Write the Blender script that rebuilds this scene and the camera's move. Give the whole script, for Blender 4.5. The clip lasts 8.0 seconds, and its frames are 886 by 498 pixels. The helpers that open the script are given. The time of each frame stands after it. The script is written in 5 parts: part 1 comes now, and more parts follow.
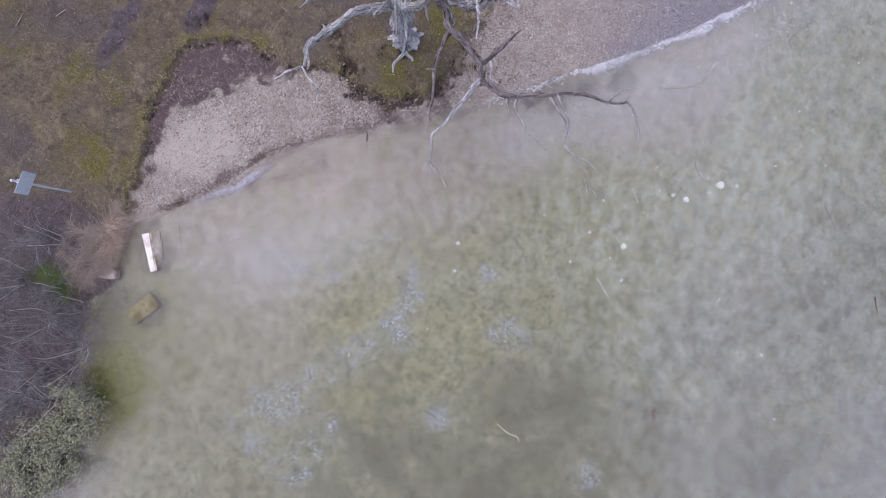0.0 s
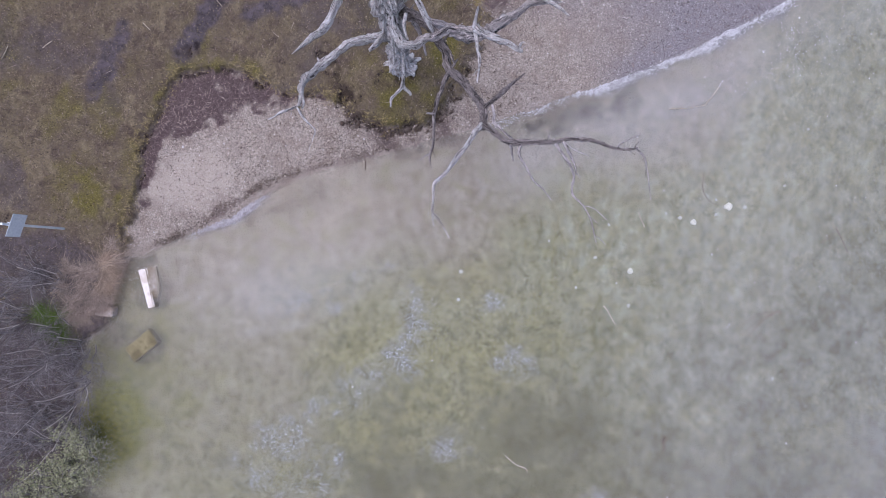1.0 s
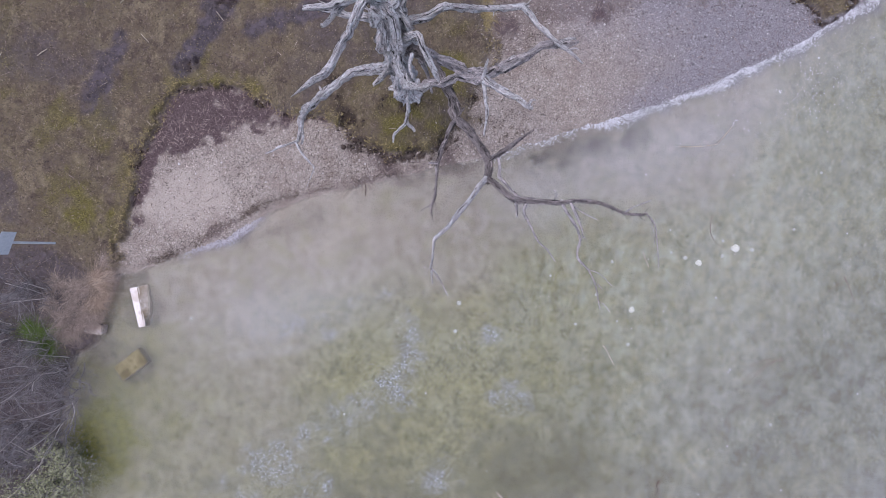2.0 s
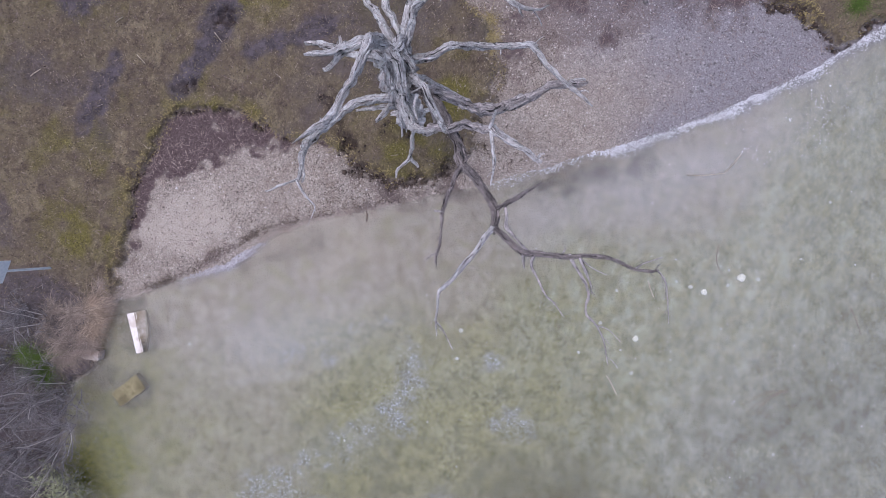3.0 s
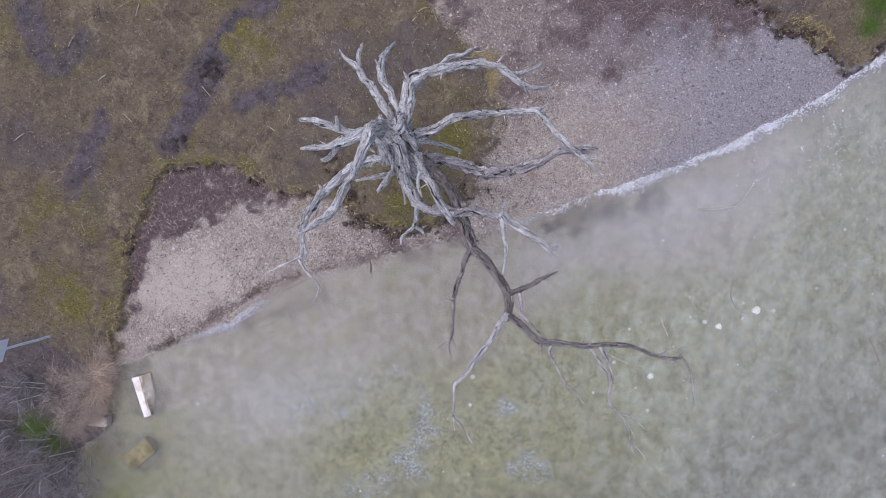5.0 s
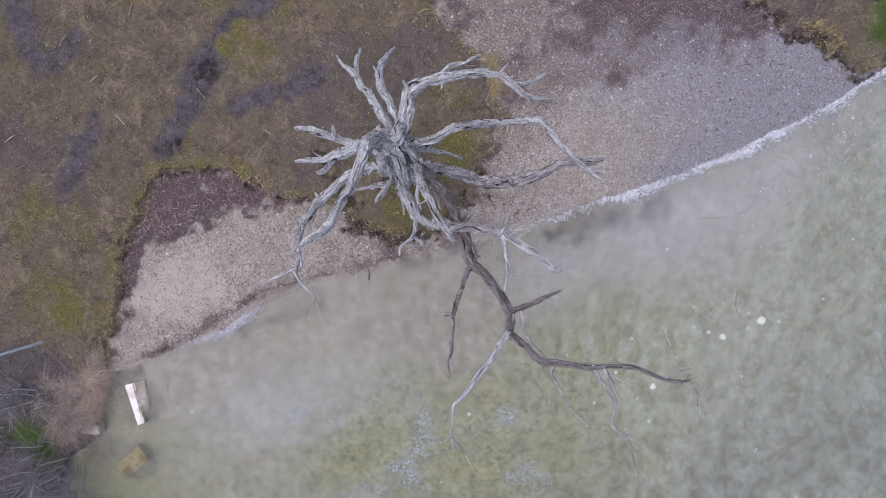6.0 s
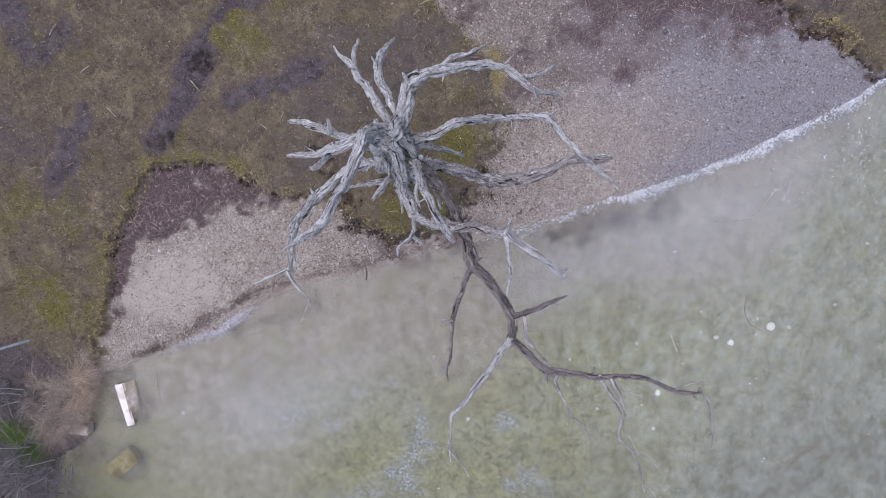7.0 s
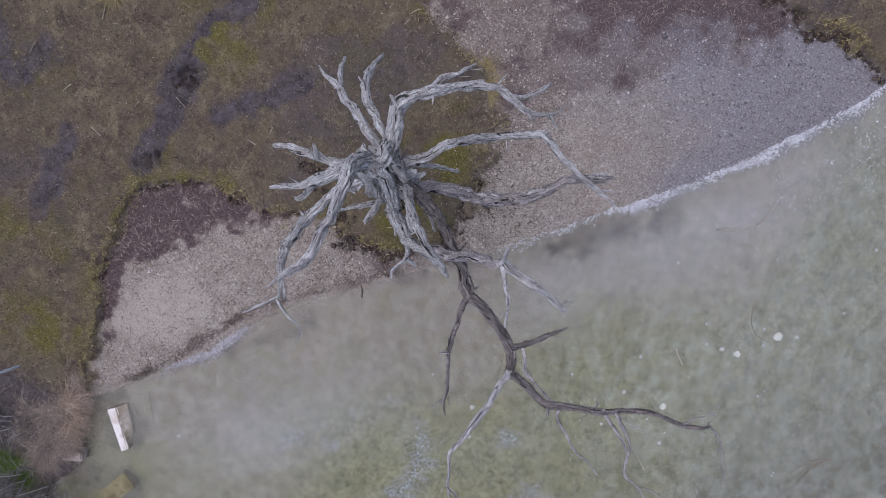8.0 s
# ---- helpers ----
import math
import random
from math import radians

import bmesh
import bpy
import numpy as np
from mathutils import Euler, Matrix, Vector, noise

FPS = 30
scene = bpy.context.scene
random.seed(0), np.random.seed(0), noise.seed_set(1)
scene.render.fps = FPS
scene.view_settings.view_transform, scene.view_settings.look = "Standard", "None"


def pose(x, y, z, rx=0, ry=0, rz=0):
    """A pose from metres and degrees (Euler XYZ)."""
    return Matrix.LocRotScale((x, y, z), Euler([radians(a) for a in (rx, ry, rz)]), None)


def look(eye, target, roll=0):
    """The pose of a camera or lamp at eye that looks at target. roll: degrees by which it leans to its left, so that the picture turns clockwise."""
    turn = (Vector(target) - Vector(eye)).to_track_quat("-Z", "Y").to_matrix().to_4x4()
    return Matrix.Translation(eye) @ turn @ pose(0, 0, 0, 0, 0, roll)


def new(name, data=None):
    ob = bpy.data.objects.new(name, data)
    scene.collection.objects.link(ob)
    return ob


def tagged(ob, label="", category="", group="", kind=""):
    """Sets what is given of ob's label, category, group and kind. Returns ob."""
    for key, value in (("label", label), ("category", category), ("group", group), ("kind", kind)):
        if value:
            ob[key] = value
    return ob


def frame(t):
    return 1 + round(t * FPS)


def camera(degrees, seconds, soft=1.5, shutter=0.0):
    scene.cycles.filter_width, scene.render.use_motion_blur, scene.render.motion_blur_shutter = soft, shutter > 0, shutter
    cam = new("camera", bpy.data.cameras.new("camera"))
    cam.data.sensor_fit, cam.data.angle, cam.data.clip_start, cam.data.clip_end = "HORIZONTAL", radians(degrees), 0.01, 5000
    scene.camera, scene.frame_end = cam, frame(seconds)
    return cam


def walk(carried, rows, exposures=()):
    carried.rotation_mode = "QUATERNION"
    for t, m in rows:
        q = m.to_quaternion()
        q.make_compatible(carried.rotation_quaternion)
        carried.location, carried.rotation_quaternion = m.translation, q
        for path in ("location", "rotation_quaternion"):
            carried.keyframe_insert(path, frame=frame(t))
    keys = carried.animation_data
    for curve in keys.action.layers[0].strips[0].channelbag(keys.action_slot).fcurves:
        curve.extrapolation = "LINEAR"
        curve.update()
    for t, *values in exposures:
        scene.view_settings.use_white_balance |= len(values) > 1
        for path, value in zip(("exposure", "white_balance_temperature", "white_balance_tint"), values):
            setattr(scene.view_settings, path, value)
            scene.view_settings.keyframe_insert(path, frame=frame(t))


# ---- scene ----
cam = camera(83.0, 8.0, soft=0.95)
# seconds, place in metres, turn in degrees: a drone that looks straight down
PATH = [
    (0, 0.669, -0.528, 13.836, 2.22, 2.55, 0.46),
    (0.5, 0.621, -0.026, 13.718, 1.79, 2.60, -0.65),
    (1, 0.598, 0.523, 13.574, 1.18, 2.62, -0.86),
    (1.5, 0.610, 1.100, 13.418, 0.60, 2.60, 0.54),
    (3, 0.443, 2.628, 13.074, -1.08, 2.36, 1.85),
    (3.5, 0.356, 3.076, 12.989, -1.69, 2.27, 0.96),
    (4, 0.282, 3.505, 12.880, -2.32, 2.19, -0.53),
    (4.5, 0.237, 3.926, 12.794, -2.65, 2.15, -1.19),
    (6, 0.224, 4.561, 12.419, -3.64, 2.12, -0.69),
    (6.5, 0.224, 4.570, 12.241, -3.66, 2.18, -0.59),
    (7, 0.232, 4.580, 12.036, -3.83, 2.28, -0.07),
    (7.5, 0.276, 4.745, 11.818, -4.03, 2.33, 0.24),
    (8, 0.327, 5.017, 11.675, -4.36, 2.33, -1.24),
]
walk(cam, [(t, pose(x, y, z, rx, ry, rz)) for t, x, y, z, rx, ry, rz in PATH],
     exposures=[(0.0, 1.05, 5960, 22), (7.6, 1.03, 5990, 17), (8.0, 0.69, 5970, 17)])

# ---- sky and light: a bright overcast winter day ----
world = bpy.data.worlds.new("overcast_sky")
scene.world = world
world.use_nodes = True
wn = world.node_tree.nodes
sky = wn.new("ShaderNodeTexSky")
sky.sky_type, sky.sun_disc = "NISHITA", False
sky.sun_elevation, sky.sun_rotation = radians(70), radians(-70)
sky.air_density, sky.dust_density, sky.ozone_density = 1.0, 2.4, 1.3
world.node_tree.links.new(sky.outputs["Color"], wn["Background"].inputs["Color"])
wn["Background"].inputs["Strength"].default_value = 0.07
sun_data = bpy.data.lights.new("sun", "SUN")
sun_data.energy, sun_data.angle, sun_data.color = 1.5, radians(92), (1.0, 0.98, 0.965)
sun = new("sun", sun_data)
sun.matrix_world = look((-4.5, 1.5, 20), (0, 0, 0))


# ---- material helpers ----
class Shader:
    def __init__(self, name):
        self.mat = bpy.data.materials.new(name)
        self.mat.use_nodes = True
        self.nt = self.mat.node_tree
        self.bsdf = self.nt.nodes["Principled BSDF"]
        self.out = self.nt.nodes["Material Output"]

    def node(self, kind, **values):
        n = self.nt.nodes.new(kind)
        for key, value in values.items():
            self.put(n.inputs[key.replace("_", " ")], value)
        return n

    def put(self, socket, value):
        if isinstance(value, bpy.types.NodeSocket):
            self.nt.links.new(value, socket)
        elif isinstance(value, tuple) and len(value) == 3 and socket.type == "RGBA":
            socket.default_value = (*value, 1)
        else:
            socket.default_value = value

    def coords(self, scale=(1, 1, 1), uv=False):
        tc = self.node("ShaderNodeTexCoord")
        mp = self.node("ShaderNodeMapping", Vector=tc.outputs["UV" if uv else "Object"])
        mp.inputs["Scale"].default_value = scale
        return mp.outputs["Vector"]

    def noise(self, scale, detail=4.0, rough=0.55, vec=None, lo=0.0, hi=1.0, bend=0.0):
        n = self.node("ShaderNodeTexNoise", Scale=scale, Detail=detail, Roughness=rough, Distortion=bend)
        if vec is not None:
            self.put(n.inputs["Vector"], vec)
        else:
            self.put(n.inputs["Vector"], self.coords())
        return self.ramp(n.outputs["Fac"], lo, hi)

    def ramp(self, fac, lo, hi, a=0.0, b=1.0):
        m = self.node("ShaderNodeMapRange")
        self.put(m.inputs["Value"], fac)
        for key, value in (("From Min", lo), ("From Max", hi), ("To Min", a), ("To Max", b)):
            m.inputs[key].default_value = value
        return m.outputs["Result"]

    def mix(self, fac, a, b):
        m = self.node("ShaderNodeMix")
        m.data_type = "RGBA"
        for i, v in ((0, fac), (6, a), (7, b)):
            self.put(m.inputs[i], v)
        return m.outputs[2]

    def math(self, op, a, b=0.0):
        m = self.node("ShaderNodeMath")
        m.operation = op
        self.put(m.inputs[0], a)
        self.put(m.inputs[1], b)
        return m.outputs[0]

    def attr(self, name):
        n = self.node("ShaderNodeAttribute")
        n.attribute_name = name
        return n.outputs["Fac"]

    def island(self):
        return self.node("ShaderNodeNewGeometry").outputs["Random Per Island"]

    def chance(self):
        return self.node("ShaderNodeObjectInfo").outputs["Random"]

    def finish(self, colour, rough=0.85, bump=None, strength=0.5, distance=0.02, metal=0.0, spec=0.3):
        self.put(self.bsdf.inputs["Base Color"], colour)
        self.put(self.bsdf.inputs["Roughness"], rough)
        self.put(self.bsdf.inputs["Metallic"], metal)
        self.put(self.bsdf.inputs["Specular IOR Level"], spec)
        if bump is not None:
            b = self.node("ShaderNodeBump", Height=bump, Strength=strength, Distance=distance)
            self.put(self.bsdf.inputs["Normal"], b.outputs["Normal"])
        return self.mat


def ground_material():
    s = Shader("shore_ground")
    v = s.coords()
    fine = s.noise(32, 6, 0.8, v, 0.34, 0.66)
    mid = s.noise(9, 5, 0.65, v, 0.32, 0.68)
    broad = s.noise(1.3, 4, 0.6, v, 0.35, 0.65)
    # matted winter turf
    clump = s.noise(4.0, 6, 0.7, v, 0.36, 0.64, 0.5)
    turf = s.mix(s.math("MULTIPLY", s.math("ADD", mid, fine), 0.5), (0.036, 0.026, 0.020), (0.26, 0.20, 0.13))
    turf = s.mix(s.math("MULTIPLY", clump, 0.6), turf, (0.105, 0.08, 0.07))
    turf = s.mix(s.math("MULTIPLY", broad, 0.5), turf, (0.20, 0.165, 0.095))
    turf = s.mix(s.math("MULTIPLY", s.noise(2.3, 6, 0.72, v, 0.52, 0.66, 0.6), 0.75), turf, s.mix(fine, (0.03, 0.021, 0.02), (0.10, 0.072, 0.068)))
    turf = s.mix(s.math("MULTIPLY", s.noise(1.6, 6, 0.75, s.coords((1.3, 1.0, 1.0)), 0.53, 0.68, 0.5), 0.7), turf, s.mix(fine, (0.16, 0.125, 0.075), (0.40, 0.325, 0.21)))
    green = s.mix(fine, (0.05, 0.045, 0.014), (0.235, 0.20, 0.062))
    turf = s.mix(s.attr("moss"), turf, green)
    # bare mud; under the west-bank shrubs its dark tone paints their shade
    mud_and_shade = s.mix(s.math("MULTIPLY", s.math("ADD", fine, clump), 0.5), (0.03, 0.024, 0.026), (0.165, 0.138, 0.148))
    mud_and_shade = s.mix(s.math("MULTIPLY", s.noise(5.5, 6, 0.75, v, 0.52, 0.66, 0.8), 0.6), mud_and_shade, (0.022, 0.017, 0.018))
    col = s.mix(s.attr("mud_and_shade"), turf, mud_and_shade)
    # gravel and shell sand
    cell = s.node("ShaderNodeTexVoronoi", Vector=v, Scale=42.0)
    grain = s.node("ShaderNodeSeparateColor", Color=cell.outputs["Color"])
    grit = s.mix(grain.outputs["Red"], (0.22, 0.185, 0.155), (0.54, 0.47, 0.405))
    grit = s.mix(s.math("MULTIPLY", s.noise(2.0, 6, 0.7, v, 0.42, 0.68, 0.6), 0.7), grit, (0.24, 0.185, 0.15))
    grit = s.mix(s.attr("grey"), grit, s.mix(fine, (0.14, 0.128, 0.137), (0.41, 0.375, 0.387)))
    sand = s.mix(fine, (0.39, 0.335, 0.28), (0.60, 0.525, 0.45))
    grit = s.mix(s.attr("sand"), grit, sand)
    col = s.mix(s.attr("gravel"), col, grit)
    # drifted reed litter
    wrack = s.mix(fine, (0.035, 0.022, 0.024), (0.165, 0.118, 0.117))
    col = s.mix(s.attr("wrack"), col, wrack)
    # peat of the broken bank, plus painted shade at its edge and the trunk
    col = s.mix(s.attr("peat"), col, s.mix(mid, (0.018, 0.012, 0.01), (0.06, 0.042, 0.035)))
    # lake bed: silt, algae, pale blotches, shingle
    stretch = s.coords((1.0, 0.6, 1.0))
    lumps = s.noise(3.2, 6, 0.68, s.coords((1.0, 0.9, 1.0)), 0.36, 0.64, 0.25)
    tufts = s.noise(11.0, 5, 0.7, s.coords((1.0, 0.85, 1.0)), 0.36, 0.64, 0.2)
    silt = s.mix(s.math("MULTIPLY", s.math("ADD", s.noise(2.2, 6, 0.66, v, 0.35, 0.65), lumps), 0.5), (0.265, 0.228, 0.185), (0.49, 0.43, 0.375))
    silt = s.mix(s.math("MULTIPLY", s.noise(1.1, 5, 0.65, v, 0.48, 0.66, 0.5), 0.6), silt, (0.29, 0.272, 0.165))
    weed = s.mix(s.math("MULTIPLY", s.math("ADD", lumps, tufts), 0.5), (0.14, 0.134, 0.06), (0.44, 0.425, 0.255))
    weed = s.mix(s.noise(0.9, 4, 0.6, v, 0.45, 0.68), weed, s.mix(lumps, (0.16, 0.155, 0.062), (0.32, 0.305, 0.155)))
    # weed colour darkened far out, for the light lost in deep water
    weed = s.mix(s.math("MULTIPLY", s.attr("deep"), s.noise(0.6, 4, 0.6, v, 0.3, 0.6)), weed, (0.125, 0.118, 0.052))
    blotch = s.math("MULTIPLY", s.noise(2.5, 5, 0.58, s.coords((1.1, 0.85, 1.0)), 0.40, 0.70), s.math("MULTIPLY", s.attr("pale"), 0.42))
    weed = s.mix(blotch, weed, (0.64, 0.68, 0.59))
    weed = s.mix(s.math("MULTIPLY", s.noise(8.5, 4, 0.6, stretch, 0.56, 0.76), s.math("MULTIPLY", s.attr("pale"), 0.25)), weed, (0.68, 0.72, 0.66))
    bed = s.mix(s.attr("algae"), silt, weed)
    bed = s.mix(s.math("MULTIPLY", s.attr("yellow"), 0.5), bed, s.mix(s.math("MULTIPLY", s.math("ADD", lumps, tufts), 0.5), (0.11, 0.105, 0.032), (0.46, 0.43, 0.20)))
    bed = s.mix(s.attr("bar"), bed, (0.62, 0.58, 0.57))
    cobble = s.node("ShaderNodeTexVoronoi", Vector=v, Scale=24.0)
    cobble_tint = s.node("ShaderNodeSeparateColor", Color=cobble.outputs["Color"])
    stones = s.mix(cobble_tint.outputs["Red"], (0.22, 0.22, 0.20), (0.60, 0.63, 0.70))
    stones = s.mix(s.ramp(cobble.outputs["Distance"], 0.4, 0.9), stones, (0.17, 0.165, 0.13))
    bed = s.mix(s.math("MULTIPLY", s.attr("shingle"), s.ramp(tufts, 0.1, 0.7, 0.35, 1.0)), bed, stones)
    bed = s.mix(s.attr("slick"), bed, s.mix(mid, (0.12, 0.125, 0.012), (0.25, 0.24, 0.04)))
    # dark ooze, and painted shade round the beam and sunken block
    bed = s.mix(s.attr("ooze_and_shade"), bed, s.mix(lumps, (0.08, 0.065, 0.05), (0.19, 0.155, 0.13)))
    bed = s.mix(s.math("MULTIPLY", s.noise(26, 3, 0.6, stretch, 0.63, 0.70), 0.3), bed, (0.75, 0.75, 0.70))
    bed = s.mix(s.math("MULTIPLY", s.noise(17, 4, 0.65, s.coords((1.0, 0.5, 1.0)), 0.58, 0.72), 0.34), bed, (0.11, 0.10, 0.05))
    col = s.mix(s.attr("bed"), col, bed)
    bump = s.math("ADD", s.math("MULTIPLY", fine, 0.6), s.math("ADD", mid, s.math("MULTIPLY", s.math("MULTIPLY", lumps, s.attr("bed")), 1.6)))
    return s.finish(col, 0.95, bump, 0.8, 0.035, spec=0.15)


def water_material():
    s = Shader("lake_water")
    v = s.coords()
    ripple = s.noise(3.0, 4, 0.6, s.coords((1.0, 1.6, 1.0)), 0.2, 0.8, 0.3)
    bump = s.node("ShaderNodeBump", Height=ripple, Strength=0.12, Distance=0.03)
    clear = s.node("ShaderNodeBsdfTransparent", Color=(0.93, 0.95, 0.92))
    silt = s.node("ShaderNodeBsdfDiffuse", Color=(0.50, 0.495, 0.495))
    gloss = s.node("ShaderNodeBsdfGlossy", Roughness=0.06, Normal=bump.outputs["Normal"])
    cloud = s.noise(0.8, 5, 0.6, v, 0.33, 0.68, 0.5)
    wisps = s.noise(2.6, 5, 0.6, v, 0.4, 0.7, 0.8)
    turbid = s.math("ADD", s.math("MULTIPLY", cloud, 0.04), s.math("MULTIPLY", wisps, 0.065))
    turbid = s.math("ADD", turbid, s.attr("murk"))
    body = s.node("ShaderNodeMixShader")
    s.put(body.inputs[0], turbid)
    s.put(body.inputs[1], clear.outputs[0])
    s.put(body.inputs[2], silt.outputs[0])
    fresnel = s.node("ShaderNodeFresnel", IOR=1.33, Normal=bump.outputs["Normal"])
    top = s.node("ShaderNodeMixShader")
    s.put(top.inputs[0], fresnel.outputs[0])
    s.put(top.inputs[1], body.outputs[0])
    s.put(top.inputs[2], gloss.outputs[0])
    s.nt.links.new(top.outputs[0], s.out.inputs["Surface"])
    return s.mat


def wood_material(name, dark, pale, streak=1.0):
    """Barkless weathered wood: long checks, grey grain, darker damp patches; pale worn flecks and dark streaks also
    paint in highlights and shade.
    """
    s = Shader(name)
    grain = s.noise(40, 6, 0.8, s.coords((1.0, 0.16, 1.0), uv=True), 0.42, 0.54, 0.8)
    checks = s.noise(30, 5, 0.7, s.coords((1.0, 0.16, 1.0), uv=True), 0.385, 0.43, 1.2)
    splits = s.noise(14, 4, 0.65, s.coords((1.0, 0.12, 1.0), uv=True), 0.36, 0.40, 1.0)
    strips = s.noise(8.0, 5, 0.7, s.coords((1.0, 0.10, 1.0), uv=True), 0.54, 0.575, 0.7)
    flecks = s.noise(27, 6, 0.8, s.coords((1.0, 0.22, 1.0), uv=True), 0.48, 0.54, 1.0)
    rough = s.noise(42, 5, 0.8, None, 0.30, 0.54)
    pits = s.noise(19, 6, 0.8, s.coords((1.0, 1.0, 0.7)), 0.56, 0.60, 0.8)
    wear = s.noise(16, 6, 0.8, s.coords((1.0, 0.3, 1.0), uv=True), 0.51, 0.58, 0.6)
    blotch = s.noise(5.5, 6, 0.72, None, 0.49, 0.60, 0.5)
    lichen = s.noise(7.5, 6, 0.75, None, 0.47, 0.58, 0.6)
    mid = tuple(a * 0.18 + b * 0.82 for a, b in zip(dark, pale))
    col = s.mix(grain, tuple(c * 0.74 for c in mid), tuple(min(0.93, c * 1.12) for c in mid))
    col = s.mix(s.math("MULTIPLY", s.math("SUBTRACT", 1.0, rough), 0.35 * streak), col, tuple(c * 0.35 for c in mid))
    col = s.mix(s.math("MULTIPLY", blotch, 0.75), col, s.mix(grain, (mid[0] * 0.34, mid[1] * 0.31, mid[2] * 0.30), (mid[0] * 0.66, mid[1] * 0.60, mid[2] * 0.56)))
    col = s.mix(s.math("MULTIPLY", lichen, 0.65), col, s.mix(rough, tuple(c * 0.2 for c in mid), tuple(c * 0.62 for c in mid)))
    # pale worn wood, its contrast raised in colour in place of highlights
    col = s.mix(s.math("MULTIPLY", flecks, 0.6), col, tuple(min(0.9, c * 1.15) for c in pale))
    col = s.mix(s.math("MULTIPLY", wear, 0.95), col, tuple(min(0.92, c * 1.35) for c in pale))
    col = s.mix(s.math("MULTIPLY", strips, 0.4 * streak), col, tuple(a * 0.6 + b * 0.4 for a, b in zip(dark, mid)))
    col = s.mix(s.math("MULTIPLY", s.math("SUBTRACT", 1.0, checks), 0.85 * streak), col, dark)
    col = s.mix(s.math("MULTIPLY", s.math("SUBTRACT", 1.0, splits), 0.95 * streak), col, tuple(c * 0.5 for c in dark))
    col = s.mix(s.math("MULTIPLY", pits, 0.6 * streak), col, tuple(a * 0.8 + b * 0.12 for a, b in zip(dark, mid)))
    height = s.math("ADD", s.math("MULTIPLY", grain, 0.5), s.math("ADD", checks, s.math("MULTIPLY", splits, 2.0)))
    return s.finish(col, 0.88, s.math("ADD", height, rough), 0.9, 0.02)


def island_material(name, a, b, c=None, rough=0.85, tone=None, tone_colour=None, coarse=2.0, fleck=None, d=None):
    """Loose small pieces: each island takes its own shade between a and b, with broad patches of c."""
    s = Shader(name)
    col = s.mix(s.island(), a, b)
    if c:
        col = s.mix(s.math("MULTIPLY", s.noise(coarse, 3, 0.6, None, 0.4, 0.65), 0.6), col, c)
    if d:
        col = s.mix(s.math("MULTIPLY", s.noise(2.3, 6, 0.72, None, 0.52, 0.66, 0.6), 0.7), col, s.mix(s.island(), *d[0]))
        col = s.mix(s.math("MULTIPLY", s.noise(1.6, 6, 0.75, s.coords((1.3, 1.0, 1.0)), 0.53, 0.68, 0.5), 0.7), col, s.mix(s.island(), *d[1]))
    if tone:
        col = s.mix(s.attr(tone), col, s.mix(s.island(), *tone_colour))
    if fleck:
        col = s.mix(s.ramp(s.island(), 0.985, 0.99), col, fleck)
    return s.finish(col, rough, spec=0.2)


def mottled(name, a, b, scale=12, rough=0.8, bump=0.4, metal=0.0, stain=None):
    s = Shader(name)
    n = s.noise(scale, 6, 0.65, None, 0.32, 0.68)
    col = s.mix(n, a, b)
    if stain:
        col = s.mix(s.noise(scale * 0.25, 4, 0.6, None, 0.5, 0.62), col, stain)
    return s.finish(col, s.ramp(n, 0, 1, rough, max(0.2, rough - 0.15)), n, bump, 0.01, metal)


GROUND = ground_material()
WATER = water_material()
WOOD = wood_material("weathered_wood", (0.022, 0.018, 0.018), (0.95, 0.885, 0.87))
# trunk wood pinkish-white, its colour also lightened against the weak light on its sides
BARE_LIGHTENED = wood_material("bare_trunk_wood_lightened", (0.05, 0.04, 0.038), (1.0, 0.91, 0.88), 0.6)
BARK = wood_material("dark_bark", (0.014, 0.010, 0.010), (0.35, 0.305, 0.295))
HALF_BARE = wood_material("half_barked_wood", (0.026, 0.021, 0.021), (0.66, 0.60, 0.595))
TWIG = island_material("bare_twig", (0.045, 0.04, 0.04), (0.42, 0.385, 0.38), (0.155, 0.14, 0.142))
CANE = island_material("pale_cane", (0.42, 0.38, 0.35), (0.62, 0.57, 0.53), (0.50, 0.44, 0.40))
PALE_WOOD = wood_material("driftwood", (0.30, 0.24, 0.17), (0.66, 0.58, 0.46), 0.4)
CONCRETE = mottled("concrete", (0.60, 0.54, 0.50), (0.82, 0.77, 0.74), 14, 0.9, 0.5, 0, (0.55, 0.47, 0.41))
SLIME = mottled("slimy_concrete", (0.14, 0.12, 0.06), (0.26, 0.22, 0.12), 9, 0.8, 0.5, 0, (0.12, 0.10, 0.05))
WET = mottled("wet_concrete", (0.27, 0.225, 0.175), (0.46, 0.40, 0.34), 9, 0.6, 0.5, 0, (0.24, 0.19, 0.13))
STAINED = mottled("stained_concrete", (0.22, 0.18, 0.15), (0.50, 0.44, 0.40), 9, 0.9, 0.6, 0, (0.20, 0.145, 0.105))
METAL = mottled("galvanised_steel", (0.52, 0.57, 0.62), (0.68, 0.72, 0.76), 18, 0.6, 0.1, 0.1)
ROCK = mottled("pale_stone", (0.74, 0.73, 0.68), (0.93, 0.92, 0.89), 30, 0.85, 0.5)
# small stones: colour darkened for the light lost in deeper water
DULL_ROCK = mottled("water_dimmed_stone", (0.48, 0.47, 0.43), (0.70, 0.69, 0.65), 30, 0.85, 0.5)
SCUM = mottled("scum", (0.36, 0.335, 0.34), (0.56, 0.525, 0.54), 9, 0.8, 0.6)
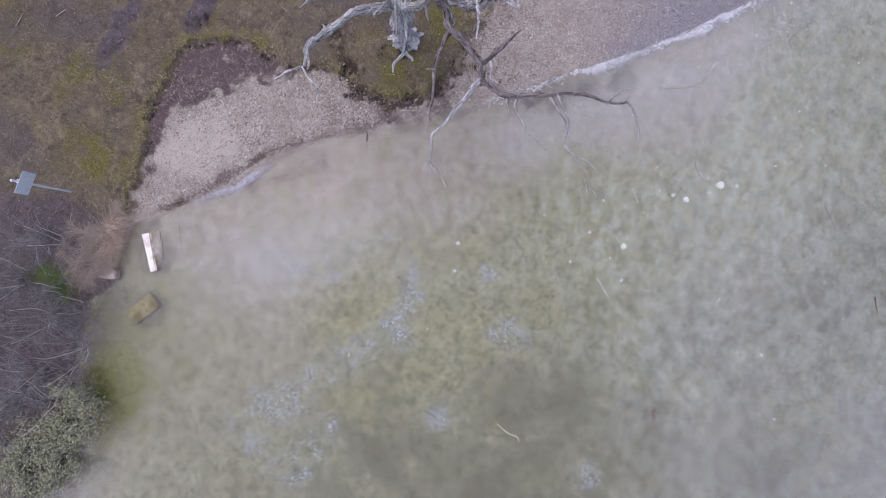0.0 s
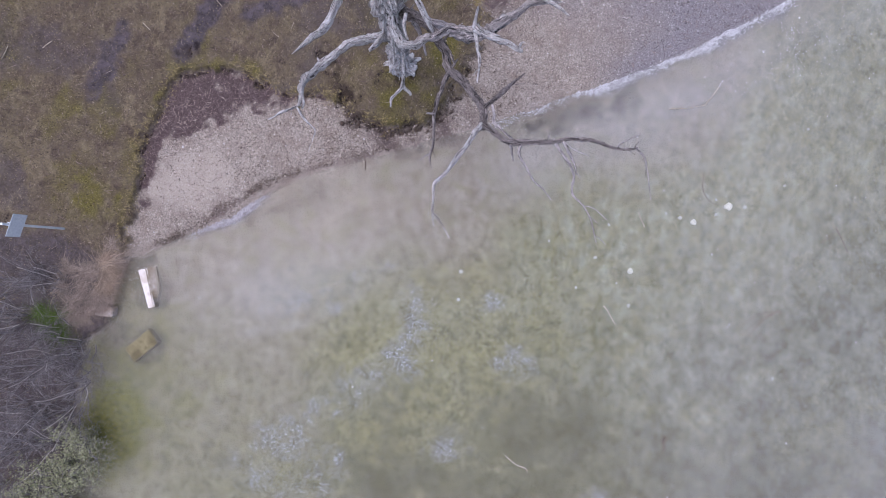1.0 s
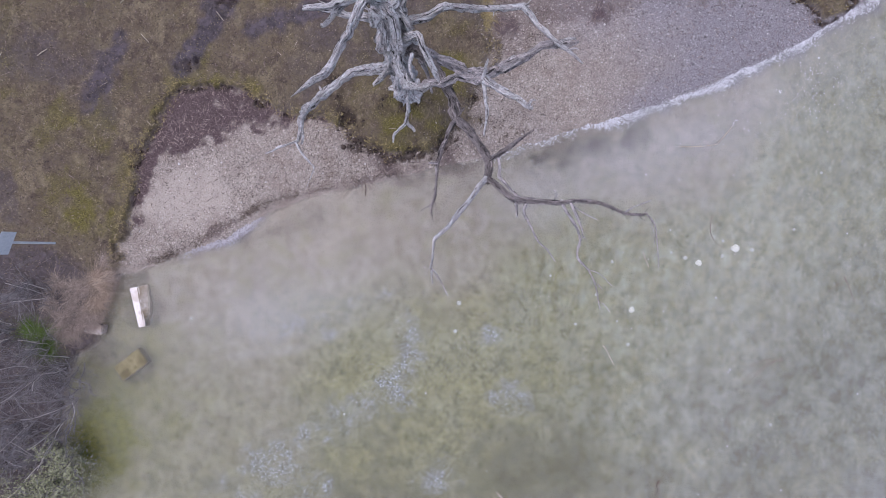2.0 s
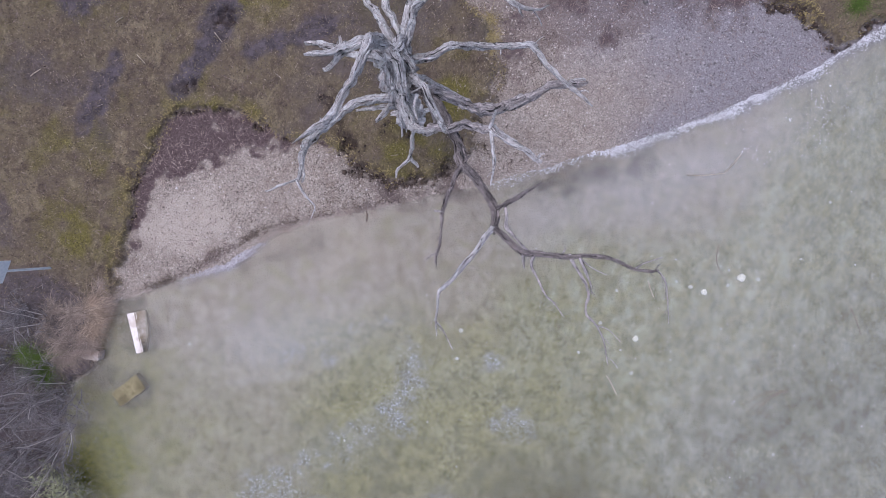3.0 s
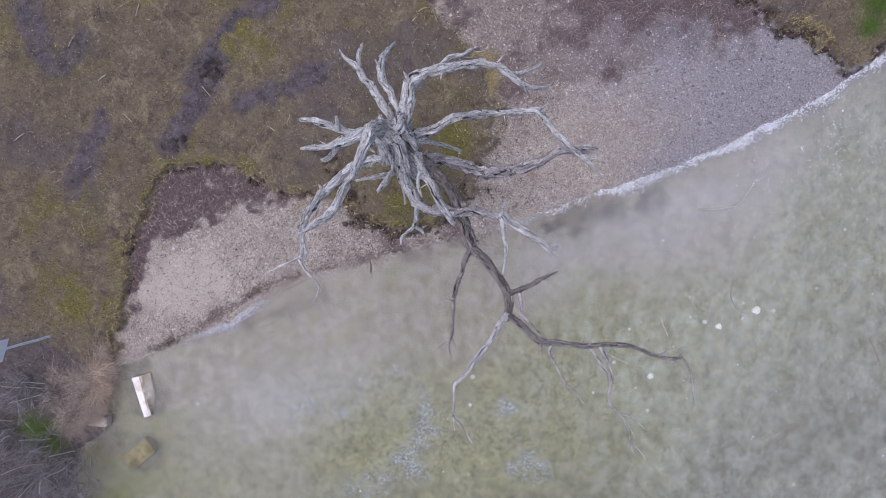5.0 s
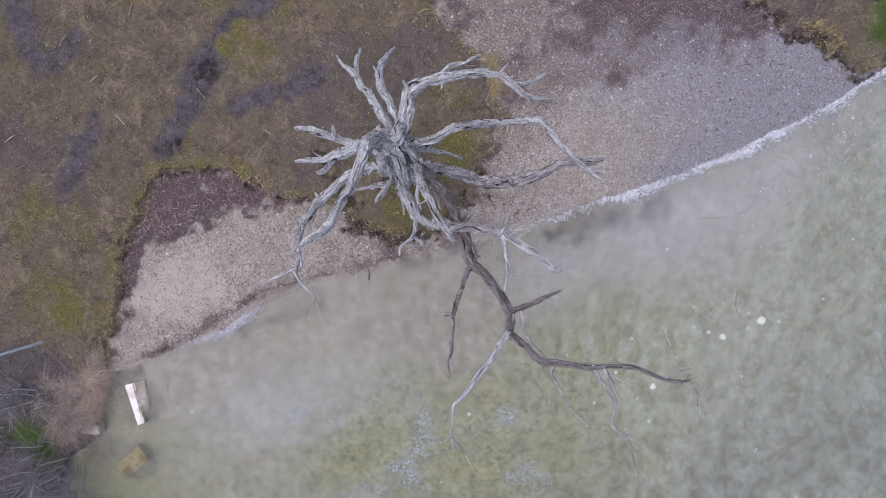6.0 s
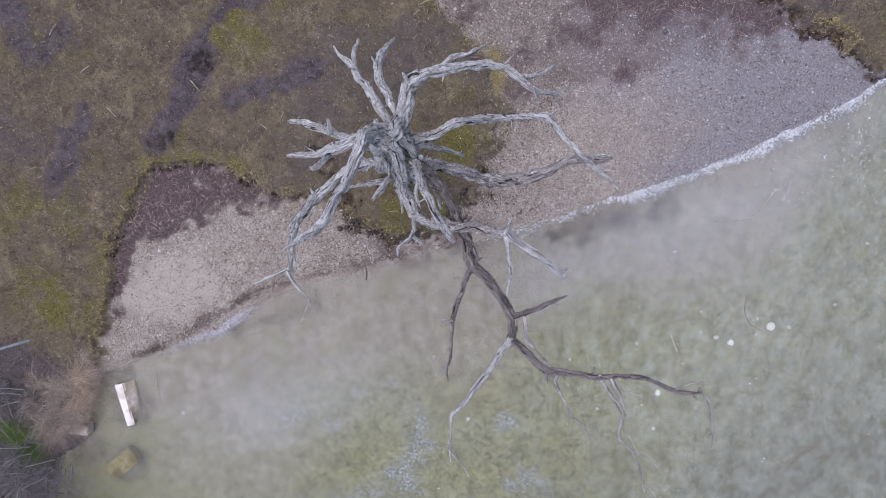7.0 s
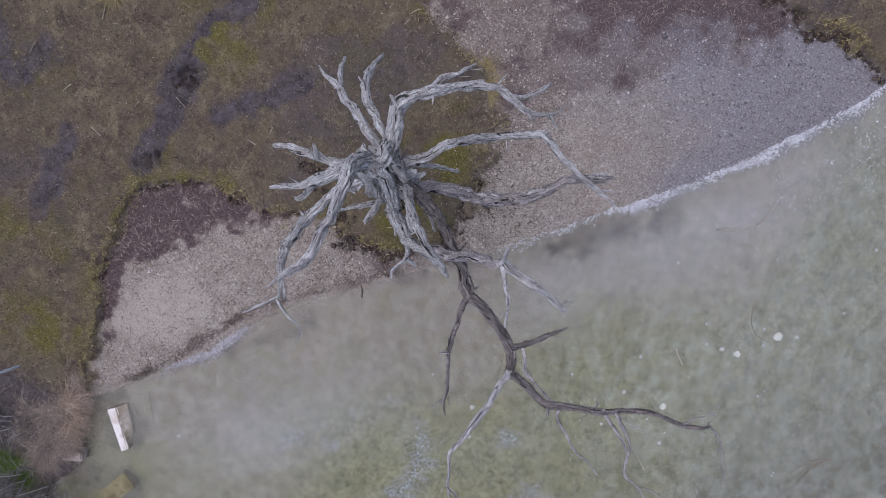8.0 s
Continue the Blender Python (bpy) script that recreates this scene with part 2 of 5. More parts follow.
FOAM = mottled("foam", (0.55, 0.535, 0.555), (0.82, 0.81, 0.83), 9, 0.7, 0.6)
BLADE = island_material("dry_grass", (0.026, 0.020, 0.017), (0.31, 0.245, 0.17), (0.112, 0.088, 0.078), 0.8, "tone",
                        ((0.033, 0.031, 0.011), (0.29, 0.25, 0.085)), fleck=(0.40, 0.33, 0.25), d=(((0.02, 0.015, 0.014), (0.13, 0.095, 0.09)), ((0.10, 0.08, 0.05), (0.46, 0.38, 0.25))))
PEBBLE = island_material("pebble", (0.19, 0.158, 0.133), (0.64, 0.555, 0.485), (0.42, 0.355, 0.305), 0.85, "tone",
                         ((0.12, 0.108, 0.112), (0.45, 0.418, 0.43)), fleck=(0.66, 0.62, 0.59))
STRAW = island_material("reed_straw", (0.03, 0.02, 0.02), (0.42, 0.325, 0.28), (0.11, 0.075, 0.078), 0.8, fleck=(0.55, 0.46, 0.38))
DARK_LITTER = island_material("sodden_litter", (0.03, 0.022, 0.018), (0.15, 0.115, 0.085))
FRINGE = island_material("bank_grass", (0.10, 0.076, 0.026), (0.50, 0.40, 0.18), (0.30, 0.24, 0.09), 0.8)
PEAT = island_material("peat_clod", (0.018, 0.013, 0.011), (0.11, 0.078, 0.062))
TUSSOCK = island_material("dead_sedge", (0.06, 0.043, 0.033), (0.58, 0.45, 0.33), (0.26, 0.19, 0.14), coarse=5.0)
DULL_SEDGE = island_material("greyed_sedge", (0.06, 0.046, 0.04), (0.46, 0.37, 0.30), (0.22, 0.17, 0.145))
YELLOW_TUFT = island_material("yellow_grass", (0.10, 0.08, 0.035), (0.42, 0.335, 0.17))
GREEN_SEDGE = island_material("green_sedge", (0.04, 0.07, 0.012), (0.12, 0.17, 0.035))
SUNKEN = mottled("sunken_twig", (0.10, 0.08, 0.06), (0.24, 0.20, 0.15), 20)
LEAF = island_material("shrub_leaf", (0.10, 0.11, 0.05), (0.33, 0.33, 0.20), None, 0.6)


# ---- mesh helpers ----
rng = np.random.default_rng(7)
_lattice = np.random.default_rng(3).random((256, 256))


def field(x, y, scale, octaves=4, seed=0):
    """Smooth noise over the plan, about -1 to 1."""
    total, amp, norm = 0.0, 1.0, 0.0
    for o in range(octaves):
        u, v = x * scale + 17.3 * (seed + o), y * scale - 9.1 * (seed + o)
        i, j = np.floor(u).astype(int), np.floor(v).astype(int)
        f, g = u - i, v - j
        f, g = f * f * (3 - 2 * f), g * g * (3 - 2 * g)
        a, b = _lattice[i % 256, j % 256], _lattice[(i + 1) % 256, j % 256]
        c, d = _lattice[i % 256, (j + 1) % 256], _lattice[(i + 1) % 256, (j + 1) % 256]
        total = total + amp * ((a * (1 - f) + b * f) * (1 - g) + (c * (1 - f) + d * f) * g)
        norm, amp, scale = norm + amp, amp * 0.5, scale * 2.03
    return total / norm * 2 - 1


def step(v, lo, hi):
    t = np.clip((v - lo) / (hi - lo), 0, 1)
    return t * t * (3 - 2 * t)


def reach(x, y, line):
    """Distance from a polyline."""
    best = np.full(np.shape(x), 1e9)
    for (ax, ay), (bx, by) in zip(line, line[1:]):
        dx, dy = bx - ax, by - ay
        t = np.clip(((x - ax) * dx + (y - ay) * dy) / (dx * dx + dy * dy + 1e-9), 0, 1)
        best = np.minimum(best, np.hypot(x - ax - t * dx, y - ay - t * dy))
    return best


def inside(x, y, poly):
    """Signed distance from a closed outline, positive within it."""
    odd = np.zeros(np.shape(x), bool)
    ring = poly + poly[:1]
    for (ax, ay), (bx, by) in zip(ring, ring[1:]):
        if ay != by:
            odd ^= ((ay > y) != (by > y)) & (x < (bx - ax) * (y - ay) / (by - ay) + ax)
    d = reach(x, y, ring)
    return np.where(odd, d, -d)


def mesh_of(name, verts, faces, material, smooth=False, attrs=None):
    me = bpy.data.meshes.new(name)
    verts = np.asarray(verts, float).reshape(-1, 3)
    faces = np.asarray(faces, int)
    k = faces.shape[1]
    me.vertices.add(len(verts))
    me.vertices.foreach_set("co", verts.ravel())
    me.loops.add(faces.size)
    me.loops.foreach_set("vertex_index", faces.ravel())
    me.polygons.add(len(faces))
    me.polygons.foreach_set("loop_start", np.arange(len(faces)) * k)
    me.polygons.foreach_set("loop_total", np.full(len(faces), k))
    me.update(calc_edges=True)
    me.polygons.foreach_set("use_smooth", np.full(len(faces), smooth))
    for key, values in (attrs or {}).items():
        me.attributes.new(key, "FLOAT", "POINT").data.foreach_set("value", np.asarray(values, float))
    me.materials.append(material)
    return me


def part(name, bm, material, parent, label=""):
    """Links a bmesh, or a finished mesh, as one object under a thing or a part."""
    if isinstance(bm, bmesh.types.BMesh):
        me = bpy.data.meshes.new(name)
        bm.to_mesh(me)
        bm.free()
        me.materials.append(material)
    else:
        me = bm
    ob = new(name, me)
    if parent is not None:
        ob.parent = parent
    return tagged(ob, label)


def empty(name, x=0, y=0, z=0, rz=0):
    ob = new(name)
    ob.matrix_world = pose(x, y, z, 0, 0, rz)
    return ob


# ---- plan of the shore: outlines placed to fit the camera's view ----
SHORE = [(-8.75, 0.62), (-7.97, 0.95), (-6.92, 1.40), (-5.89, 1.74), (-5.29, 2.18), (-4.56, 2.57), (-3.41, 2.99), (-2.13, 3.29),
         (-1.14, 3.53), (-0.17, 3.80), (0.66, 4.01), (1.49, 4.23), (2.71, 4.63), (4.06, 5.06), (5.38, 5.48), (6.69, 6.03),
         (7.97, 6.60), (8.99, 7.11), (9.61, 7.55), (10.08, 7.86), (11.5, 8.7), (14.0, 9.6)]
SHORE_WEST = [(-13.5, -8.6), (-11.6, -7.3), (-10.5, -6.4), (-10.25, -5.0), (-10.3, -3.4), (-10.25, -2.3), (-10.0, -1.55), (-9.42, -1.12), (-9.25, -0.3), (-8.95, 0.3)]
LAND = SHORE_WEST + SHORE + [(40, 14), (700, 80), (700, 700), (-700, 700), (-700, -60), (-40, -14)]
BANK = [(-8.85, 0.55), (-8.71, 1.01), (-8.57, 2.17), (-8.39, 2.88), (-8.27, 3.73), (-7.95, 4.29), (-7.57, 4.85), (-7.09, 5.81), (-6.39, 5.80),
        (-5.26, 5.65), (-4.57, 5.30), (-3.88, 5.02), (-3.10, 5.08)]
ISLET = [(-2.80, 4.82), (-2.52, 4.42), (-2.02, 4.20), (-1.36, 4.12), (-0.62, 4.22), (0.06, 4.46), (0.38, 4.80), (0.52, 5.30), (0.74, 5.70),
         (1.07, 6.09), (1.10, 7.01), (0.85, 8.19), (0.30, 8.59), (-0.5, 9.64), (-1.2, 13)]
TURF = SHORE_WEST[1:] + BANK + ISLET + [(-2, 700), (-700, 700), (-700, -60), (-40, -14)]
TURF_EAST = [(6.6, 13), (7.11, 9.53), (7.64, 9.05), (8.41, 8.78), (8.95, 8.15), (9.59, 7.93), (10.10, 8.08), (11.5, 8.9), (14, 9.8), (40, 14.5), (700, 81), (700, 700), (9, 700)]
WRACK_WEST = BANK[2:] + [(-4.06, 4.98), (-4.62, 4.86), (-5.63, 4.52), (-6.64, 4.32), (-7.68, 3.76), (-8.23, 2.95)]
WRACK_EAST = [(1.0, 7.0), (2.7, 7.56), (4.67, 8.17), (6.63, 8.39), (7.64, 9.01), (7.11, 9.53), (6.5, 13), (-1, 13), (-0.3, 9.64), (0.94, 8.19)]
DEBRIS = [(-7.97, 1.03), (-6.91, 1.55), (-5.73, 2.19), (-4.70, 2.80), (-3.41, 3.12), (-2.13, 3.42), (-1.14, 3.64), (0.1, 3.98)]
MUD = [([(-8.72, 6.83), (-9.18, 6.13), (-9.55, 5.41)], 0.32), ([(-6.97, 6.29), (-6.47, 6.9), (-6.07, 7.78), (-5.63, 8.47), (-5.2, 9.14), (-4.47, 9.7)], 0.40),
       ([(-5.06, 7.31), (-4.02, 7.69), (-2.82, 8.06)], 0.30), ([(-10.31, 9.86), (-10.17, 8.86), (-9.89, 8.37), (-9.03, 8.75)], 0.40)]
SHADOWED_PEAT = [(-3.1, 6.25), (-2.9, 5.8), (-2.75, 5.25), (-2.45, 5.0)]


def ground_at(x, y):
    """Height and the cover of the ground at places of the plan."""
    wob = 0.13 * field(x, y, 1.5, 5, 1) + 0.07 * field(x, y, 5.0, 4, 2)
    land = inside(x, y, LAND) + 0.5 * wob
    turf = np.maximum(inside(x, y, TURF), inside(x, y, TURF_EAST)) + (1.6 + 2.2 * step(x, -0.2, 0.8) * (1 - step(x, 5, 6))) * wob + 0.5 * field(x, y, 3.0, 5, 58) * step(x, -0.2, 0.8) * (1 - step(x, 5, 6))
    turf = turf + 0.17 * field(x, y, 3.4, 4, 71) + 0.06 * field(x, y, 11.0, 3, 72)
    on_land = step(land, -0.02, 0.05)
    g = {}
    g["bed"] = 1 - step((land + 0.3 * field(x, y, 2.0, 4, 64) * step(y, 0.6, 1.6)) / (0.12 + 0.88 * step(y, 0.6, 1.6)), -0.5, 0.06)
    soft = 0.05 + 0.30 * step(x, -0.1, 0.8) * (1 - step(x, 5, 6))
    grass = step(turf, -soft, soft) * on_land
    g["gravel"] = 1 - grass
    wrack = np.maximum(step(inside(x, y, WRACK_WEST) + 0.3 * (1 - step(reach(x, y, BANK[3:10]), 0.1, 0.6)) + 2.6 * wob + 0.45 * field(x, y, 3.2, 5, 51), -0.14, 0.10) * (1 - 0.55 * step(field(x, y, 1.7, 4, 52), 0.3, 0.5)),
                       step(inside(x, y, WRACK_EAST) + 4.0 * wob + 0.5 * field(x, y, 2.4, 5, 53), -0.45, 0.2) * (0.42 + 0.50 * step(field(x, y, 0.9, 5, 15) + 0.35 * field(x, y, 3.1, 4, 73) + 0.4 * step(x + 0.5 * y, 9.5, 11.5), -0.15, 0.25)))
    band = (1 - step(reach(x, y, DEBRIS) + 1.5 * wob, 0.0, 0.11)) * (0.1 + 0.45 * step(field(x, y, 1.2, 3, 14), -0.2, 0.3))
    foot = 0.65 * step(x, -2.6, -1.6) * (1 - step(x, 0.3, 1.3)) * (1 - step(y, 4.3, 4.8)) * step(field(x, y, 2.6, 4, 26) + 0.3 * wob, -0.25, 0.3)
    g["wrack"] = np.maximum(np.maximum(wrack, foot), band) * g["gravel"]
    g["sand"] = step(0.95 - np.hypot((x + 6.9 - 0.8 * (y - 2.7)) / 1.5, (y - 2.75) / 0.9) + 0.7 * field(x, y, 1.6, 5, 54), -0.15, 0.45) * 0.65 * g["gravel"]
    g["grey"] = step(x + 0.4 * y + 2.5 * field(x, y, 0.5, 3, 4), 4.5, 9.0) * g["gravel"]
    # dark peat face; the shadow line under the turf edge is painted with it
    g["peat"] = np.exp(-((turf + 0.05 + 0.10 * field(x, y, 7.0, 3, 55)) / 0.06) ** 2) * on_land * step(field(x, y, 3.4, 5, 5), -0.12, 0.12) * step(reach(x, y, BANK[:3]), 0.1, 0.6) * (1 - step(y, 5.0, 6.0) * step(x, -1, 0))
    east = np.exp(-((turf + 0.10 + 0.16 * field(x, y, 4.0, 4, 56)) / 0.11) ** 2) * on_land * step(x, 5.0, 6.0) * step(field(x, y, 5.0, 5, 23), -0.6, -0.2)
    g["peat"] = np.maximum(g["peat"], east)
    rim = np.exp(-((turf + 0.10 + 0.12 * field(x, y, 5.0, 4, 65)) / 0.18) ** 2) * on_land * (1 - step(np.hypot((x + 1.3) / 2.0, (y - 4.4) / 1.0), 0.8, 1.1))
    g["peat"] = np.maximum(g["peat"], 0.8 * rim * step(field(x, y, 3.2, 4, 25), -0.35, 0.1))
    # shadowed peat beside the trunk: its shade is painted in, no dip
    shadowed_peat = (1 - step(reach(x, y, SHADOWED_PEAT) + 2.2 * wob + 0.25 * field(x, y, 4.5, 4, 74), 0.02, 0.40)) * on_land
    shadowed_peat = np.maximum(shadowed_peat, 0.8 * (1 - step(np.hypot((x + 1.25) / 0.9, (y - 5.35) / 0.5) + 2.5 * wob, 0.5, 1.0)))
    g["peat"] = np.maximum(g["peat"], 0.75 * shadowed_peat * step(field(x, y, 5.0, 4, 75), -0.4, 0.1))
    mud_and_shade = 0.0
    for line, wide in MUD:
        mud_and_shade = np.maximum(mud_and_shade, (1.0 + 0.3 * field(x, y, 3.0, 3, 18)) * (1 - step(reach(x, y, line) + 2.4 * wob, wide * 0.5, wide * 1.4)))
    mud_and_shade = np.maximum(mud_and_shade, 0.55 * step(field(x, y, 0.55, 4, 6), 0.12, 0.4))
    # shade under the west-bank shrubs, painted as dark muddy ground
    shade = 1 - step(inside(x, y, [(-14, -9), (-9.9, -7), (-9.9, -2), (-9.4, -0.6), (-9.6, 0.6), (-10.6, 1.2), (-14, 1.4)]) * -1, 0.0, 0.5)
    mud_and_shade = np.maximum(mud_and_shade, 0.85 * shade)
    moss = 0.6 * step(field(x, y, 0.8, 4, 8), 0.02, 0.4)
    spots = [(-10.0, 2.5, 0.9), (-4.9, 8.8, 0.8), (-0.95, 4.85, 1.15), (-6.0, 5.9, 0.5), (10.9, 9.6, 0.8), (-8.8, 2.2, 0.5), (0.2, 6.3, 0.7)]
    for sx, sy, r in spots:
        moss = np.maximum(moss, 1 - step(np.hypot(x - sx, y - sy) + 3 * wob, r * 0.55, r * 1.15))
    fringe = np.exp(-((turf - 0.22) / 0.22) ** 2) * step(x, -9.2, -8.6) * (1 - step(x, -3.4, -2.6)) * step(y, 1.0, 2.0)
    moss = np.maximum(moss, 0.75 * fringe * step(field(x, y, 2.2, 5, 57), -0.15, 0.25))
    g["mud_and_shade"] = np.clip(mud_and_shade, 0, 1) * grass * (1 - step(moss, 0.75, 1.0))
    g["moss"] = np.clip(moss * (0.62 + 1.1 * field(x, y, 2.8, 5, 24)), 0, 1) * grass
    # lake bed
    deep = np.maximum(-land, 0)
    brown = step(-x, 2.5, 5.5) * (1 - step(-x, 8.3, 9.3)) * step(-y, -0.5, 1.0) * (1 - 0.6 * step(-y, 4.0, 5.5)) * (0.75 + 0.5 * field(x, y, 0.9, 4, 80))
    g["algae"] = (1 - 0.6 * np.clip(brown, 0, 1)) * step(deep + 2.0 * step(x, 6.8, 9.5) + 1.3 * field(x, y, 0.45, 4, 9) + 0.06 * x + 2.2 * step(-x, 5.5, 8.5) * step(-y, 0.5, 3.0), 1.0, 4.6)
    g["deep"] = 0.85 * step(deep, 4.5, 9.0)
    g["pale"] = (1 - 0.55 * step(-y, 3.0, 5.5)) * (0.2 + 0.8 * step(x + 0.35 * y + 2.0 * field(x, y, 0.6, 3, 16), 1.0, 6.0))
    streak = 0.5 * field(x, y, 1.1, 4, 76) + 0.25 * field(x, y, 4.0, 3, 77)
    shingle = 0.6 * (1 - step(reach(x, y, [(-5.0, -0.8), (-3.9, -0.75), (-3.0, -0.55), (-2.4, 0.02), (-1.6, 0.35)]) + 0.7 * streak, 0.05, 0.5))
    shingle = np.maximum(shingle, 1 - step(reach(x, y, [(-1.0, -0.5), (-0.85, -1.45), (-1.25, -2.3)]) + 0.8 * streak, 0.12, 0.75))
    shingle = np.maximum(shingle, 0.75 * (1 - step(reach(x, y, [(-1.3, -2.4), (-2.5, -2.95), (-3.8, -3.8), (-5.0, -4.6)]) + streak, 0.1, 0.8)))
    for sx, sy, r in ((-3.2, -5.2, 0.55), (-4.2, -6.2, 0.9), (4.2, -6.2, 0.5), (0.0, -4.8, 0.5), (1.4, -0.7, 0.45), (1.9, -2.4, 0.5), (-5.6, -5.6, 0.8)):
        shingle = np.maximum(shingle, 0.8 * (1 - step(np.hypot((x - sx) * 0.8, y - sy) + 0.8 * streak, r * 0.2, r * 1.2)))
    g["bar"] = 0.14 * np.exp(-((reach(x, y, [(-5.8, -1.5), (-4.5, -1.33), (-3.7, -1.15), (-2.75, -0.65), (-2.1, -0.2)]) + 0.8 * wob) / 0.13) ** 2)
    g["shingle"] = shingle * (0.35 + 0.65 * step(field(x, y, 2.6, 4, 17), -0.25, 0.2))
    yellow = 0.0
    for sx, sy, r in ((-2.8, -1.9, 1.1), (-1.6, -1.5, 0.6), (0.5, -2.4, 1.5), (-3.4, -3.4, 0.6), (-0.7, 0.0, 0.7), (0.9, -0.2, 0.7), (-2.2, -4.4, 1.2), (2.6, -1.6, 1.0), (-0.6, -3.6, 1.3)):
        yellow = np.maximum(yellow, 1 - step(np.hypot((x - sx) * 0.75, y - sy) + 1.1 * streak, r * 0.25, r * 1.15))
    g["yellow"] = yellow * (0.5 + 0.5 * step(field(x, y, 1.9, 4, 78), -0.3, 0.2)) * (1 - 0.8 * g["shingle"])
    slick = np.maximum(1 - step(np.hypot((x + 9.3) * 1.1, (y + 3.9) * 0.75) + 2.5 * wob, 0.45, 1.7), 0.45 * (1 - step(np.hypot(x + 7.4, y + 3.4) + 2 * wob, 0.2, 0.8)))
    slick = np.maximum(slick, 0.55 * (1 - step(np.hypot((x + 8.8) * 0.9, (y + 1.9) * 0.8) + 3 * wob, 0.5, 2.2)))
    g["slick"] = slick
    ooze_and_shade = 1 - step(reach(x, y, [(2.4, 4.15), (3.4, 4.36), (4.2, 4.42), (5.0, 4.75)]) + 2.8 * wob, 0.0, 0.55)
    ooze_and_shade = np.maximum(ooze_and_shade, 0.7 * (1 - step(reach(x, y, [(-5.4, 1.85), (-4.6, 2.25), (-3.6, 2.6)]) + 3.0 * wob, -0.05, 0.5)))
    ooze_and_shade = np.maximum(ooze_and_shade, 0.5 * (1 - step(reach(x, y, [(-9.3, -0.9), (-9.2, 0.2)]) + wob, 0.05, 0.4)))
    # dark rings at the beam and sunken block: shade painted on the bed
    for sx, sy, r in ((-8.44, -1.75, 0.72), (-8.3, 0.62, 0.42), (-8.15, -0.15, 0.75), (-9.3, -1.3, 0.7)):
        ooze_and_shade = np.maximum(ooze_and_shade, 0.65 * (1 - step(np.hypot(x - sx, y - sy) + wob, r * 0.55, r)))
    g["ooze_and_shade"] = np.clip(ooze_and_shade * (0.85 + 0.5 * field(x, y, 2.4, 4, 79)), 0, 1)
    # height
    z = np.where(land > 0, 0.015 + 0.09 * np.clip(land, 0, 1.2) + 0.02 * np.clip(land, 0, 12), -0.03 - 0.075 * np.clip(-land, 0, 6) - 0.02 * np.clip(-land, 0, 30))
    z = z + grass * (0.16 * step(turf, -0.03, 0.10) + 0.05 * field(x, y, 2.2, 4, 11) * step(turf, 0, 0.4))
    z = z + 0.30 * (1 - step(np.hypot((x + 0.95) / 1.5, (y - 5.1) / 1.15), 0.2, 1.05)) * grass
    z = z + 0.012 * field(x, y, 9.0, 2, 12) * on_land
    # pits: the ground is lowered and coloured darker inside
    for hx, hy, r in ((-6.92, 6.30, 0.36), (-6.53, 6.35, 0.3), (-5.88, 8.04, 0.26), (-5.70, 8.22, 0.2), (-2.6, 4.95, 0.2), (0.78, 5.6, 0.16)):
        pit = 1 - step(np.hypot(x - hx, (y - hy) * 1.3) + 2.4 * wob + 0.45 * field(x, y, 6, 3, 19) * r, r * 0.5, r * 0.85)
        pit = pit * (0.55 + 0.45 * step(field(x, y, 7.0, 4, 66), -0.2, 0.2))
        z = z - 0.12 * pit * on_land
        g["peat"] = np.maximum(g["peat"], 0.6 * pit)
    return np.where(land > 0, np.maximum(z, 0.008), np.minimum(z, -0.012)), g, turf, land


def far_axis(lo, hi, pitch):
    core = np.arange(lo, hi + pitch / 2, pitch)
    out = np.cumsum(pitch * 1.35 ** np.arange(1, 30))
    out = out[out < 640]
    return np.concatenate([lo - out[::-1], core, hi + out])


gx, gy = far_axis(-13.6, 12.6, 0.045), far_axis(-8.2, 12.2, 0.045)
X, Y = np.meshgrid(gx, gy)
Z, cover, _, _ = ground_at(X.ravel(), Y.ravel())
idx = np.arange(X.size).reshape(X.shape)
quads = np.stack([idx[:-1, :-1], idx[:-1, 1:], idx[1:, 1:], idx[1:, :-1]], -1).reshape(-1, 4)
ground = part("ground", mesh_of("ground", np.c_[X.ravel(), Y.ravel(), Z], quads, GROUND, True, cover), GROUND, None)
tagged(ground, "lake shore of winter turf, pale gravel and silty bed", "ground", kind="structure")

wx, wy = far_axis(-13.5, 12.5, 0.2), far_axis(-8.2, 10.2, 0.2)
X, Y = np.meshgrid(wx, wy)
X, Y = X.ravel(), Y.ravel()
drift = 1.1 * field(X, Y, 0.7, 4, 41)
murk = 0.032 + 0.17 * np.exp(-(((X + 4.2) / 2.6) ** 2 + ((Y + 0.05 - 0.25 * (X + 4.2)) / 0.95) ** 2)) * (1 + 0.7 * drift)
murk = murk + 0.16 * np.exp(-((inside(X, Y, LAND) + 1.2 + 0.6 * drift) / 0.8) ** 2) * step(X, 0.0, 3.0) * (1 - 0.65 * step(X + drift, 6.5, 9.0))
# paler water towards the south-east and south-west corners
murk = murk + 0.10 * step(X - 0.8 * Y + drift, 11.5, 17.0) + 0.07 * step(-X - 1.2 * Y + drift, 15.5, 18.0)
murk = murk + 0.12 * step(X + 0.3 * drift, 2.5, 8.0)
idx = np.arange(X.size).reshape(len(wy), len(wx))
quads = np.stack([idx[:-1, :-1], idx[:-1, 1:], idx[1:, 1:], idx[1:, :-1]], -1).reshape(-1, 4)
water = part("water", mesh_of("water", np.c_[X, Y, np.zeros(len(X))], quads, WATER, True, {"murk": np.clip(murk, 0, 0.6)}), WATER, None)
tagged(water, "shallow murky grey-green lake water, almost still", "water", kind="structure")


